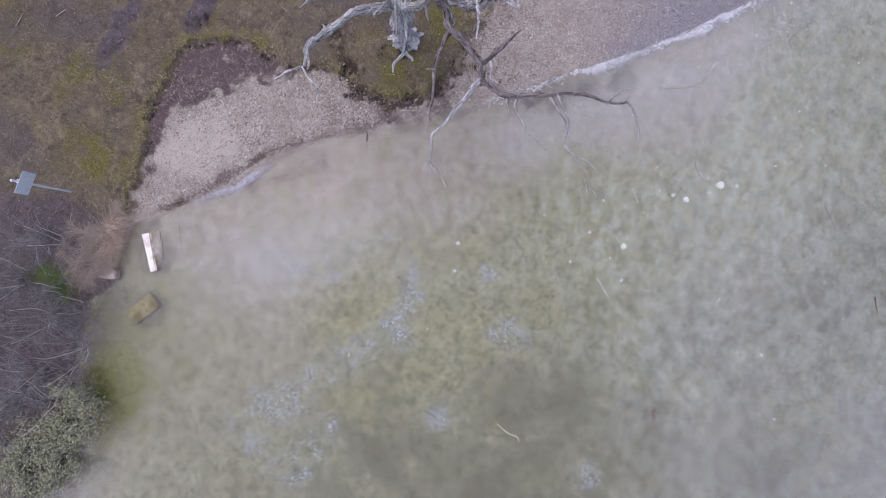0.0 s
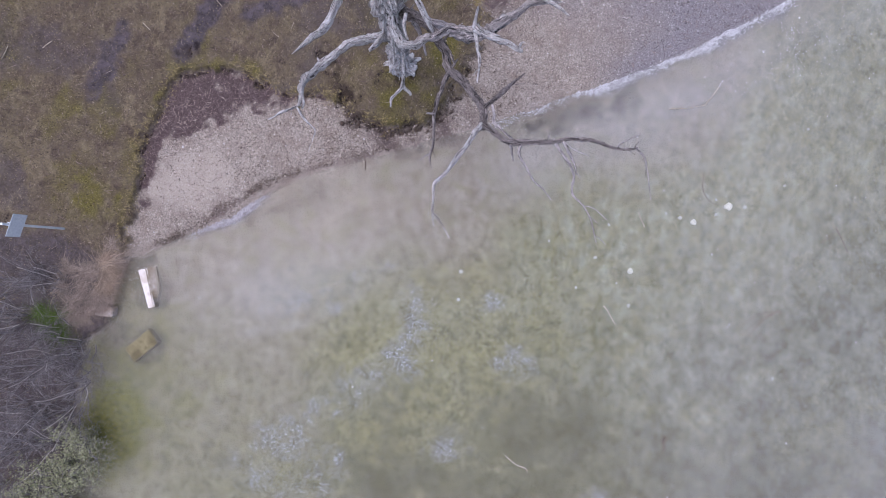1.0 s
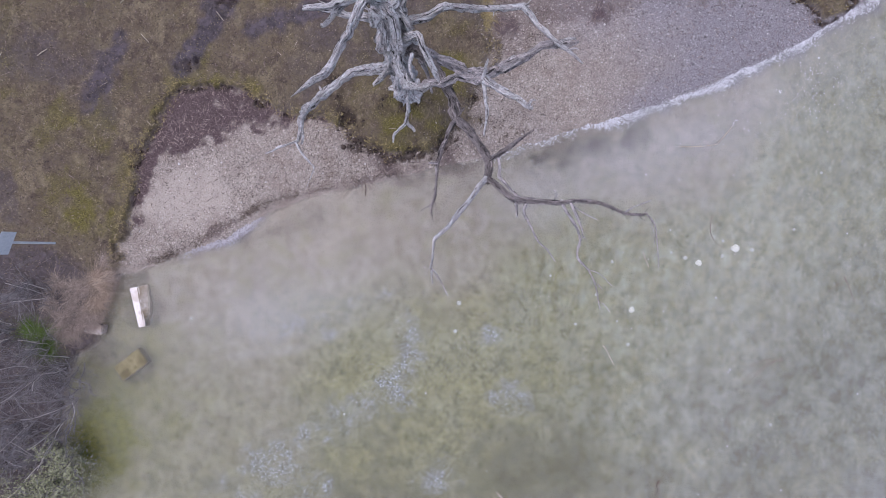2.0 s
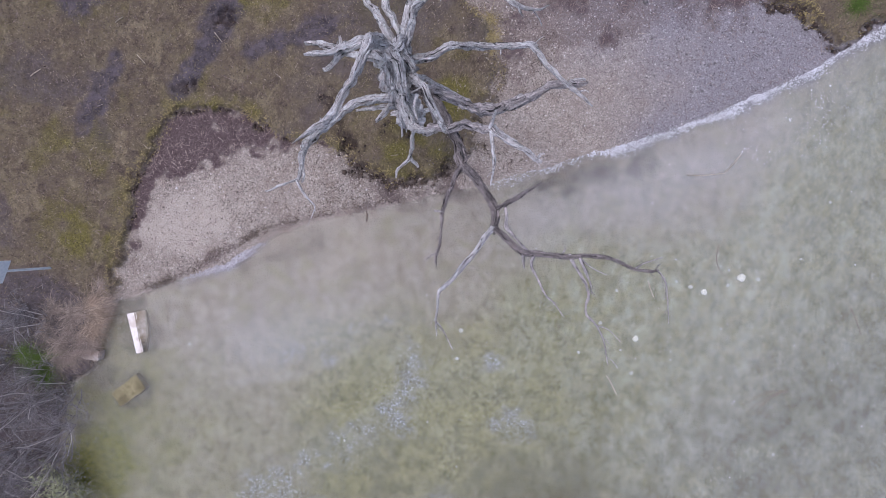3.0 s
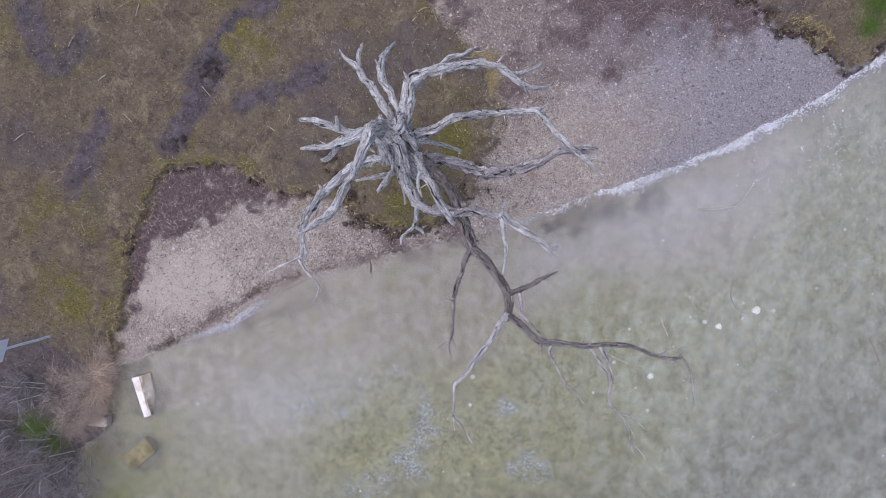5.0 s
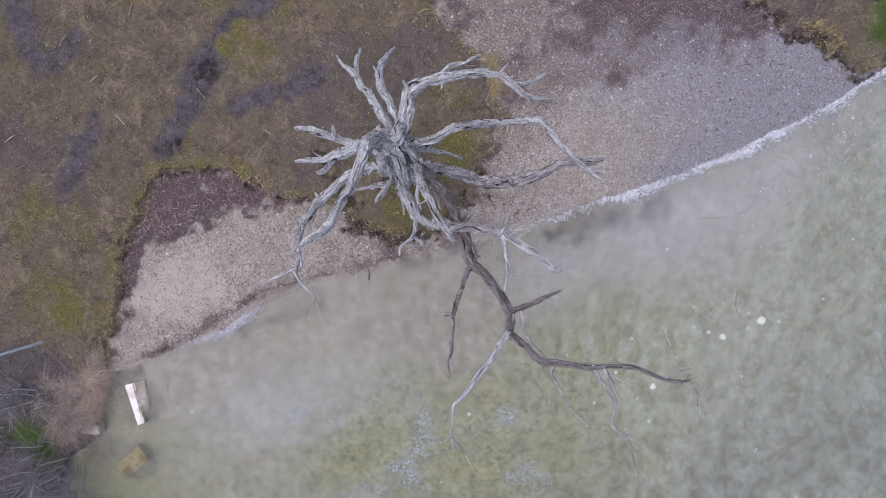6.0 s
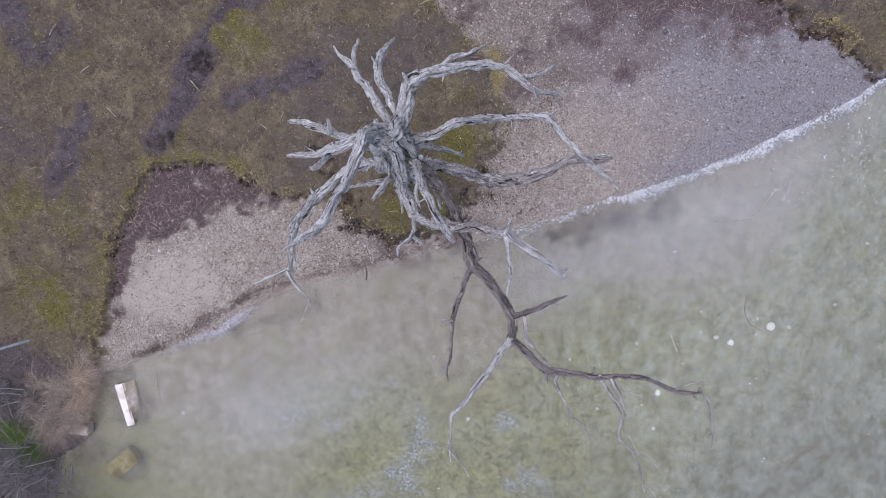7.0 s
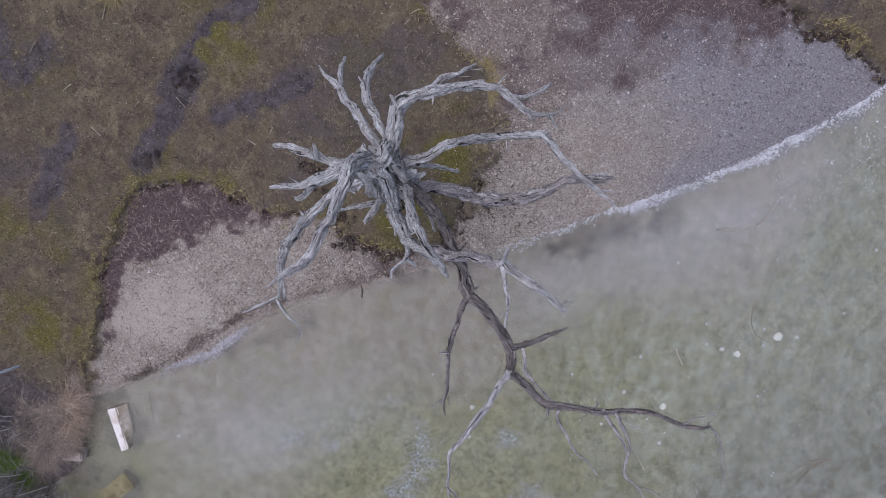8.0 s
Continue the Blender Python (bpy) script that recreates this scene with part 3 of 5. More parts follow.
# ---- loose cover: grass, gravel, reed litter, foam ----
def scatter(n, x0, x1, y0, y1, keep):
    x, y = rng.uniform(x0, x1, n), rng.uniform(y0, y1, n)
    z, g, turf, land = ground_at(x, y)
    ok = rng.random(n) < keep(g, turf, land, x, y)
    return x[ok], y[ok], z[ok], {k: v[ok] for k, v in g.items()}


def blades(name, x, y, z, length, width, rise, material, tone=None, droop=0.3):
    """Flat tapering blades, each of two triangles, bent over at the tip."""
    n = len(x)
    a = rng.uniform(0, 2 * np.pi, n)
    dx, dy = np.cos(a), np.sin(a)
    base = np.c_[x, y, z]
    side = np.c_[-dy, dx, np.zeros(n)] * (width / 2)[:, None]
    tip = base + np.c_[dx * length * np.cos(rise), dy * length * np.cos(rise), length * np.sin(rise)]
    midp = base + (tip - base) * 0.5 + np.c_[np.zeros((n, 2)), length * droop * 0.4]
    v = np.stack([base - side, base + side, midp + side * 0.8, midp - side * 0.8, tip], 1).reshape(-1, 3)
    o = np.arange(n)[:, None] * 5
    f = np.concatenate([o + [0, 1, 2], o + [0, 2, 3], o + [3, 2, 4]])
    return mesh_of(name, v, f, material, False, None if tone is None else {"tone": np.repeat(tone, 5)})


def pebbles(name, x, y, z, size, material, tone=None):
    n = len(x)
    octa = np.array([(1, 0, 0), (0, 1, 0), (-1, 0, 0), (0, -1, 0), (0, 0, 1), (0, 0, -1)], float)
    v = octa[None] * size[:, None, None] * rng.uniform(0.6, 1.25, (n, 6, 1)) * np.array([1, 1, 0.6])
    a = rng.uniform(0, 6.28, n)
    c, s = np.cos(a)[:, None], np.sin(a)[:, None]
    v = np.stack([v[..., 0] * c - v[..., 1] * s, v[..., 0] * s + v[..., 1] * c, v[..., 2]], -1)
    v = v + np.c_[x, y, z + size * 0.2][:, None]
    tri = np.array([(0, 1, 4), (1, 2, 4), (2, 3, 4), (3, 0, 4), (1, 0, 5), (2, 1, 5), (3, 2, 5), (0, 3, 5)])
    f = (np.arange(n)[:, None, None] * 6 + tri).reshape(-1, 3)
    return mesh_of(name, v.reshape(-1, 3), f, material, True, None if tone is None else {"tone": np.repeat(tone, 6)})


def stuff(name, me, label, category):
    return tagged(part(name, me, None, None), label, category, kind="stuff")


x, y, z, g = scatter(360000, -13.4, 12.4, -8, 12, lambda g, t, l, x, y: (1 - g["gravel"]) * (1 - 0.8 * g["mud_and_shade"]) * (1 - g["bed"]) * (1 - 0.8 * g["peat"]))
n = len(x)
stuff("grass", blades("grass", x, y, z, rng.uniform(0.018, 0.06, n), rng.uniform(0.010, 0.024, n), rng.uniform(0.2, 1.1, n), BLADE,
                      np.clip(g["moss"] * 0.9 + rng.normal(0, 0.12, n), 0, 1)), "short matted winter grass, olive and brown", "grass")
x, y, z, g = scatter(170000, -9.2, 11.5, 0.6, 12, lambda g, t, l, x, y: g["gravel"] * (1 - g["peat"]) * (1 - 0.99 * np.minimum(1, g["wrack"] * 1.15)) * (1 - 0.8 * g["sand"]) * np.where(l > 0.02, 1, 0) + 0.04 * (t > 0) * np.exp(-t / 0.7) * (x > -1.5) * (x < 2))
n = len(x)
stuff("gravel", pebbles("gravel", x, y, z, rng.gamma(3.0, 0.0036, n) + 0.004, PEBBLE, np.clip(g["grey"], 0, 1)), "pale grey and pinkish beach gravel", "gravel")
x, y, z, g = scatter(190000, -13.2, 10.8, 0.6, 12, lambda g, t, l, x, y: (1 - 0.9 * g["peat"]) * np.clip(g["wrack"] * 0.55 + 0.06 * g["gravel"] + 0.05 * g["grey"] + 0.035 * (t > 0), 0, 1) * (l > 0))
n = len(x)
stuff("reed_litter", blades("reed_litter", x, y, z + 0.01, rng.gamma(2.0, 0.042, n) + 0.03, rng.uniform(0.005, 0.012, n), rng.uniform(-0.02, 0.22, n), STRAW, None, 0.05),
      "drifted litter of broken brown reed stems", "reed litter")
x, y, z, g = scatter(300000, -9.0, 11.0, 0.8, 9.8, lambda g, t, l, x, y: (0.55 + 0.3 * (x > 5)) * np.exp(-((t - 0.06) / 0.13) ** 2) * (l > 0.1) * (0.15 + 0.85 * step(field(x, y, 1.8, 4, 61), -0.2, 0.15)))
n = len(x)
stuff("bank_grass", blades("bank_grass", x, y, z + 0.01, rng.uniform(0.04, 0.11, n), rng.uniform(0.006, 0.012, n), rng.uniform(0.1, 0.9, n), FRINGE, None, 0.2),
      "yellowed grass hanging over the broken turf edge", "grass")
x, y, z, g = scatter(80000, -8.7, 2.6, 1.0, 9.5, lambda g, t, l, x, y: g["gravel"] * (1 - g["wrack"]) * (l > 0.1) * (0.05 + 0.2 * step(field(x, y, 1.4, 4, 62), 0.0, 0.35)) * (1 - 0.75 * g["sand"]) + 0.6 * np.exp(-(t / 0.3) ** 2) * (x > -0.4) * (l > 0.1) * step(field(x, y, 2.0, 4, 67), -0.1, 0.2))
n = len(x)
stuff("beach_litter", blades("beach_litter", x, y, z + 0.015, rng.gamma(2.0, 0.018, n) + 0.02, rng.uniform(0.010, 0.018, n), rng.uniform(0, 0.25, n), DARK_LITTER, None, 0.05),
      "scattered dark leaf and twig scraps on gravel", "litter")
x, y, z, g = scatter(130000, -9.0, 11.0, 0.8, 9.9, lambda g, t, l, x, y: 0.6 * step(g["peat"], 0.3, 0.8) * (l > 0.08))
n = len(x)
stuff("peat_clods", pebbles("peat_clods", x, y, z, rng.gamma(2.5, 0.008, n) + 0.008, PEAT), "dark crumbled peat along the broken bank", "peat")
x, y, z, g = scatter(90000, -8.4, 1.2, 0.9, 4.4, lambda g, t, l, x, y: (1 - step(reach(x, y, DEBRIS) + 0.22 * field(x, y, 2.2, 4, 21), 0.0, 0.12)) * (0.15 + 0.85 * step(field(x, y, 1.1, 3, 22), -0.2, 0.3)) * (l > -0.03))
n = len(x)
stuff("tideline_litter", blades("tideline_litter", x, y, np.maximum(z, 0.0) + 0.012, rng.gamma(2.0, 0.03, n) + 0.02, rng.uniform(0.005, 0.012, n), rng.uniform(0, 0.35, n), DARK_LITTER, None, 0.05),
      "dark line of sodden twigs and leaves along the water", "litter")


def foam_bits(n, keep, x0, x1, y0, y1, size):
    x, y = rng.uniform(x0, x1, n), rng.uniform(y0, y1, n)
    land = inside(x, y, LAND)
    ok = rng.random(n) < keep(x, y, land)
    x, y = x[ok], y[ok]
    s = rng.gamma(2.0, size / 2, len(x)) + 0.004
    return x, y, s


x, y, s = foam_bits(340000, lambda x, y, l: np.exp(-((l + 0.02 + 0.17 * field(x, y, 2.5, 4, 31)) / 0.125) ** 2) * step(x, 0.6, 3.5) * (0.45 + 0.55 * step(field(x, y, 1.3, 3, 33), -0.3, 0.2)), 0.5, 11, 3.9, 8.6, 0.006)
stuff("shore_foam", pebbles("shore_foam", x, y, np.full(len(x), 0.004), s, FOAM), "broken line of white foam along the waterline", "foam")
x, y, s = foam_bits(48000, lambda x, y, l: np.exp(-((l + 0.03 + 0.12 * field(x, y, 2.5, 3, 35)) / 0.13) ** 2) * step(x, -7.3, -6.0) * (1 - step(x, -5.2, -4.7)), -7.4, -4.6, 1.0, 2.9, 0.007)
stuff("inlet_foam", pebbles("inlet_foam", x, y, np.full(len(x), 0.003), s, SCUM), "pale scum of foam against the inlet beach", "foam")
x, y, s = foam_bits(110000, lambda x, y, l: np.where(l < -0.05, 0.006 + 0.42 * np.exp(-(((x - 9.0) / 1.7) ** 2 + ((y - 5.9 - 0.5 * (x - 9.0)) / 0.75) ** 2)) * step(field(2.2 * x, 0.9 * y, 2.0, 4, 37), -0.2, 0.2), 0) * step(x, -3, 4), -3, 11.8, -6, 8, 0.005)
stuff("foam_flecks", pebbles("foam_flecks", x, y, np.full(len(x), 0.003), s, FOAM), "small white foam flecks floating on the lake", "foam")


# ---- dead tree ----
def spline(nodes, pitch):
    pts = np.array(nodes, float)
    ext = np.vstack([2 * pts[0] - pts[1], pts, 2 * pts[-1] - pts[-2]])
    out = []
    for i in range(len(pts) - 1):
        p0, p1, p2, p3 = ext[i:i + 4]
        k = max(2, int(np.linalg.norm((p2 - p1)[:3]) / pitch))
        for t in np.arange(k) / k:
            out.append(0.5 * (2 * p1 + (p2 - p0) * t + (2 * p0 - 5 * p1 + 4 * p2 - p3) * t * t + (3 * p1 - p0 - 3 * p2 + p3) * t ** 3))
    out.append(pts[-1])
    return np.array(out)


def tube(name, nodes, material, sides=None, knots=0.31, wander=0.5):
    """A tapering, furrowed, slightly wandering branch through its nodes (x, y, z, radius)."""
    big = max(n[3] for n in nodes)
    sides = sides or (7 if big < 0.02 else 16 if big < 0.045 else 34)
    path = spline(nodes, max(0.022, min(0.04, big * 0.5)))
    seed = Vector((nodes[0][0] * 3.1, nodes[0][1] * 2.3, nodes[0][2] * 1.7))
    verts, uvs, along, rings = [], [], 0.0, len(path)
    normal = None
    for i, (px, py, pz, r) in enumerate(path):
        p = Vector((px, py, pz))
        tan = Vector(path[min(i + 1, len(path) - 1)][:3]) - Vector(path[max(i - 1, 0)][:3])
        tan.normalize()
        if normal is None:
            normal = tan.orthogonal().normalized()
        normal = (normal - tan * normal.dot(tan)).normalized()
        other = tan.cross(normal)
        if 0 < i < len(path) - 1:
            p += noise.noise_vector(seed + Vector((along * 2.6, 0, 0))) * r * wander * 1.5
            p += noise.noise_vector(seed + Vector((0, along * 8.0, 5))) * r * wander * 0.6
        r = max(r, 0.004)
        r *= 1 + 0.16 * noise.noise(seed + Vector((along * 4.5, 9, 3)))
        twist = along * 0.35
        for j in range(sides):
            a = 2 * math.pi * j / sides
            q = Vector((math.cos(a + twist), math.sin(a + twist), along * 1.1))
            groove = max(0.0, 0.2 - abs(noise.noise(seed + Vector((q.x * 2.6, q.y * 2.6, along * 3.2))))) / 0.2
            rr = r * (1 + knots * 1.5 * noise.noise(seed + q * 2.4) - knots * 1.9 * groove + knots * 0.5 * noise.noise(seed + Vector((q.x * 6, q.y * 6, along * 14))))
            jag = Vector()
            if i >= rings - 3 and big > 0.015:
                jag = tan * r * (i - rings + 4) * 0.7 * noise.noise(seed + Vector((q.x * 4, q.y * 4, 2)))
            verts.append(p + (normal * math.cos(a) + other * math.sin(a)) * rr + jag)
            uvs.append((a / (2 * math.pi) * max(0.05, 6.28 * big), along))
        if i + 1 < len(path):
            along += float(np.linalg.norm(path[i + 1][:3] - path[i][:3]))
    faces = [(i * sides + j, i * sides + (j + 1) % sides, (i + 1) * sides + (j + 1) % sides, (i + 1) * sides + j) for i in range(rings - 1) for j in range(sides)]
    tips = []
    for ring, sign in ((0, -1), (rings - 1, 1)):
        c = sum((verts[ring * sides + j] for j in range(sides)), Vector()) / sides
        d = Vector(path[-1][:3] - path[-2][:3]) if sign > 0 else Vector(path[0][:3] - path[1][:3])
        tips.append(len(verts))
        verts.append(c + d.normalized() * max(path[ring][3], 0.003) * (0.2 if sign > 0 and big > 0.015 else 0.7))
        uvs.append((0, along if sign > 0 else 0))
    me = bpy.data.meshes.new(name)
    caps = [(tips[0], (j + 1) % sides, j) for j in range(sides)] + [(tips[1], (rings - 1) * sides + j, (rings - 1) * sides + (j + 1) % sides) for j in range(sides)]
    me.from_pydata(verts, [], faces + caps)
    layer = me.uv_layers.new(name="UVMap")
    for loop in me.loops:
        layer.data[loop.index].uv = uvs[loop.vertex_index]
    me.polygons.foreach_set("use_smooth", [True] * len(me.polygons))
    me.materials.append(material)
    return me


def limb(name, parent, nodes, label="", dark=0):
    """A limb of the tree; the longer ones carry a few snapped spurs."""
    material = BARE_LIGHTENED if name in ("trunk", "root") else (WOOD, HALF_BARE, BARK)[dark]
    if name == "twig":
        nodes = [(x, y, z, r * 1.3 + 0.001) for x, y, z, r in nodes]
    ob = part(name, tube(name, nodes, material, wander=0.4 if name == "limb" else 0.6), None, parent, label)
    if name == "limb":
        for k in range(1, len(nodes) - 1, 2):
            ax, ay, az, r = nodes[k]
            d = Vector((random.uniform(-1, 1), random.uniform(-1, 1), random.uniform(-0.2, 0.9))).normalized()
            long = random.uniform(0.06, 0.2)
            b, e = Vector((ax, ay, az)) + d * (r + long * 0.6), Vector((ax, ay, az)) + d * (r + long)
            part("spur", tube("spur", [(ax, ay, az, r * 0.35), (*b, r * 0.22), (*e, 0.004)], material, 8), None, ob)
    if len(nodes) > 3 and name in ("twig", "branch"):
        # thin side shoots towards the tip, each with a bend
        for k in range(len(nodes) - 3, len(nodes)):
            p, q = Vector(nodes[k - 1][:3]), Vector(nodes[k][:3])
            at, along = p.lerp(q, random.uniform(0.3, 0.9)), (q - p).normalized()
            d = (along + Vector((random.uniform(-1, 1), random.uniform(-1, 1), random.uniform(-0.3, 0.3))) * 0.9).normalized()
            long = random.uniform(0.08, 0.24)
            mid = at + d * long * 0.5
            end = mid + (d + along * 0.6).normalized() * long * 0.6
            tubes_under = ob if parent is dead_tree else parent
            part("shoot", tube("shoot", [(*at, 0.007), (*mid, 0.006), (*end, 0.003)], material, 5), None, tubes_under)
    return ob


dead_tree = tagged(empty("dead_tree"), "bare dead tree of silvery weathered wood on a mossy mound", "dead tree")
limb("trunk", dead_tree, [(-1.00, 5.60, 0.10, 0.34), (-1.00, 5.62, 0.35, 0.29), (-0.98, 5.64, 0.9, 0.25), (-0.95, 5.65, 1.8, 0.23), (-0.90, 5.62, 2.8, 0.24),
                          (-0.86, 5.60, 3.6, 0.26), (-0.86, 5.66, 4.25, 0.24), (-0.90, 5.68, 4.65, 0.16), (-0.92, 5.68, 4.85, 0.06)], "silver-grey furrowed trunk, barkless")
for nodes in ([(-1.15, 5.72, 4.6, 0.06), (-1.0, 5.78, 4.85, 0.10), (-0.85, 5.6, 4.95, 0.11), (-0.7, 5.35, 4.8, 0.10), (-0.6, 5.1, 4.5, 0.07)],
              [(-1.05, 5.5, 4.6, 0.07), (-0.95, 5.55, 4.88, 0.09), (-0.78, 5.72, 4.92, 0.09), (-0.7, 5.95, 4.7, 0.08)],
              [(-1.15, 5.55, 4.5, 0.05), (-1.05, 5.62, 4.85, 0.11), (-0.95, 5.5, 4.8, 0.09), (-0.9, 5.25, 4.5, 0.06)],
              [(-0.9, 5.85, 4.5, 0.06), (-0.8, 5.8, 4.85, 0.08), (-0.6, 5.6, 4.8, 0.08), (-0.45, 5.5, 4.5, 0.05)]):
    limb("knot", dead_tree, nodes)
for a, spread in ((262, 0.42), (318, 0.40), (30, 0.5), (165, 0.48), (215, 0.36)):
    c, s = math.cos(radians(a)), math.sin(radians(a))
    limb("root", dead_tree, [(-1.0 + 0.12 * c, 5.6 + 0.12 * s, 0.85, 0.11), (-1.0 + 0.27 * c, 5.6 + 0.27 * s, 0.52, 0.10), (-1.0 + spread * c, 5.6 + spread * s, 0.38, 0.07), (-1.0 + (spread + 0.1) * c, 5.6 + (spread + 0.1) * s, 0.28, 0.05)])
l0 = limb("limb", dead_tree, [(-0.85, 5.90, 4.35, 0.086), (-0.98, 6.15, 4.50, 0.069), (-1.15, 6.40, 4.49, 0.065), (-1.44, 6.81, 4.30, 0.055), (-1.72, 7.11, 4.05, 0.030), (-1.83, 7.27, 3.95, 0.011)])
limb("broken_branch", l0, [(-1.47, 6.85, 4.28, 0.039), (-1.50, 7.17, 3.90, 0.041), (-1.49, 7.47, 3.65, 0.031)], "snapped, splintered dead branch")
limb("limb", dead_tree, [(-0.75, 6.00, 4.40, 0.054), (-0.82, 6.24, 4.55, 0.061), (-1.03, 6.60, 4.25, 0.063), (-1.11, 6.94, 4.05, 0.061), (-1.06, 7.30, 3.65, 0.051), (-0.94, 7.60, 3.30, 0.024)])
l3 = limb("limb", dead_tree, [(-0.77, 5.73, 4.20, 0.135), (-0.67, 5.97, 4.55, 0.129), (-0.60, 6.22, 4.70, 0.119), (-0.52, 6.46, 4.70, 0.112), (-0.32, 6.55, 4.85, 0.088), (-0.04, 6.60, 5.00, 0.071), (0.35, 6.62, 5.00, 0.057), (0.77, 6.58, 5.05, 0.053), (0.95, 6.41, 5.20, 0.042), (1.15, 6.21, 5.35, 0.034), (1.46, 6.19, 5.25, 0.022), (1.65, 6.32, 5.15, 0.006)])
limb("branch", l3, [(-0.14, 6.61, 4.95, 0.050), (0.08, 6.78, 4.85, 0.044), (0.31, 6.87, 4.75, 0.037), (0.54, 7.02, 4.60, 0.014)])
limb("branch", l3, [(0.90, 6.47, 5.15, 0.035), (1.07, 6.45, 5.10, 0.035), (1.27, 6.50, 5.05, 0.026), (1.51, 6.65, 4.95, 0.020)])
limb("twig", l3, [(0.37, 6.63, 5.00, 0.023), (0.50, 6.65, 5.05, 0.026), (0.63, 6.68, 5.05, 0.010)])
limb("twig", l3, [(1.15, 6.22, 5.35, 0.019), (1.18, 6.16, 5.30, 0.012), (1.25, 6.11, 5.20, 0.006)])
limb("twig", l3, [(1.39, 6.20, 5.25, 0.013), (1.49, 6.12, 5.15, 0.006), (1.57, 6.06, 5.00, 0.005)])
l9 = limb("limb", dead_tree, [(-0.84, 5.66, 4.00, 0.082), (-0.54, 5.76, 4.30, 0.071), (-0.23, 5.81, 4.35, 0.070), (0.07, 5.93, 4.37, 0.070), (0.50, 6.11, 4.05, 0.061), (1.00, 6.11, 3.95, 0.057), (1.39, 6.12, 4.00, 0.057), (1.54, 6.09, 4.05, 0.049), (1.81, 5.75, 4.10, 0.044), (2.14, 5.40, 4.20, 0.040), (2.45, 5.12, 4.30, 0.025), (2.57, 4.98, 4.35, 0.011)])
limb("twig", l9, [(1.43, 6.12, 4.00, 0.030), (1.57, 6.15, 4.05, 0.026), (1.64, 6.10, 4.10, 0.011)])
limb("twig", l9, [(2.32, 5.24, 4.25, 0.014), (2.44, 5.26, 4.30, 0.011), (2.51, 5.24, 4.30, 0.005)])
l12 = limb("limb", dead_tree, [(-0.84, 5.53, 3.70, 0.110), (-0.46, 5.41, 3.75, 0.093), (-0.05, 5.40, 3.45, 0.105), (0.64, 5.23, 3.10, 0.109), (1.06, 5.18, 3.35, 0.115), (1.36, 5.20, 3.65, 0.094), (1.77, 5.39, 3.90, 0.074), (2.10, 5.47, 4.00, 0.065), (2.35, 5.43, 4.05, 0.057), (2.53, 5.46, 4.10, 0.022)], dark=1)
limb("twig", l12, [(1.31, 5.23, 3.65, 0.031), (1.39, 5.28, 3.75, 0.031), (1.45, 5.30, 3.80, 0.015)])
limb("twig", l12, [(2.22, 5.47, 4.05, 0.030), (2.34, 5.51, 4.10, 0.022), (2.48, 5.49, 4.15, 0.015)])
limb("limb", dead_tree, [(-0.86, 5.72, 3.50, 0.069), (-0.57, 5.82, 3.20, 0.054), (-0.24, 5.84, 2.60, 0.048), (0.24, 5.76, 2.10, 0.028)])
l16 = limb("limb", dead_tree, [(-0.97, 5.66, 5.20, 0.097), (-1.10, 5.57, 5.55, 0.079), (-1.34, 5.46, 5.65, 0.071), (-1.64, 5.38, 5.60, 0.052), (-1.89, 5.37, 5.55, 0.040), (-2.07, 5.36, 5.50, 0.015)])
limb("broken_branch", l16, [(-1.27, 5.47, 5.60, 0.052), (-1.51, 5.36, 5.45, 0.054), (-1.70, 5.27, 5.32, 0.041), (-1.84, 5.22, 5.25, 0.025)], "snapped, splintered dead branch")
l18 = limb("limb", dead_tree, [(-1.06, 5.74, 4.20, 0.080), (-1.33, 5.72, 4.50, 0.065), (-1.61, 5.79, 4.40, 0.062), (-1.91, 5.91, 4.35, 0.059), (-2.28, 6.03, 4.20, 0.052), (-2.51, 6.07, 4.10, 0.036)])
limb("twig", l18, [(-1.76, 5.85, 4.38, 0.039), (-1.77, 5.93, 4.50, 0.028), (-1.77, 6.00, 4.60, 0.014)])
limb("limb", dead_tree, [(-0.86, 5.69, 4.50, 0.122), (-0.97, 5.69, 5.20, 0.104), (-1.05, 5.56, 5.60, 0.085), (-1.10, 5.34, 5.70, 0.077), (-1.20, 5.11, 5.65, 0.071), (-1.41, 4.83, 5.50, 0.066), (-1.61, 4.52, 5.40, 0.061), (-1.86, 4.32, 5.35, 0.054), (-2.07, 4.20, 5.30, 0.034), (-2.31, 4.06, 5.25, 0.006)])
l21 = limb("limb", dead_tree, [(-1.06, 5.62, 2.40, 0.117), (-1.55, 5.55, 2.40, 0.098), (-2.09, 5.36, 2.45, 0.088), (-2.54, 4.94, 2.60, 0.086), (-2.78, 4.55, 2.90, 0.079), (-2.80, 4.20, 3.30, 0.067), (-2.73, 3.92, 3.55, 0.047), (-2.71, 3.66, 3.70, 0.031)])
limb("twig", l21, [(-2.71, 3.70, 3.68, 0.023), (-2.92, 3.58, 3.70, 0.019), (-3.12, 3.51, 3.70, 0.015), (-3.36, 3.42, 3.65, 0.008)])
limb("twig", l21, [(-2.75, 3.64, 3.70, 0.019), (-2.62, 3.43, 3.70, 0.015), (-2.46, 3.24, 3.70, 0.012), (-2.39, 3.16, 3.70, 0.009), (-2.47, 2.94, 3.65, 0.005)])
limb("twig", l21, [(-2.74, 4.01, 3.50, 0.032), (-2.65, 3.78, 3.60, 0.023), (-2.66, 3.62, 3.65, 0.016)])
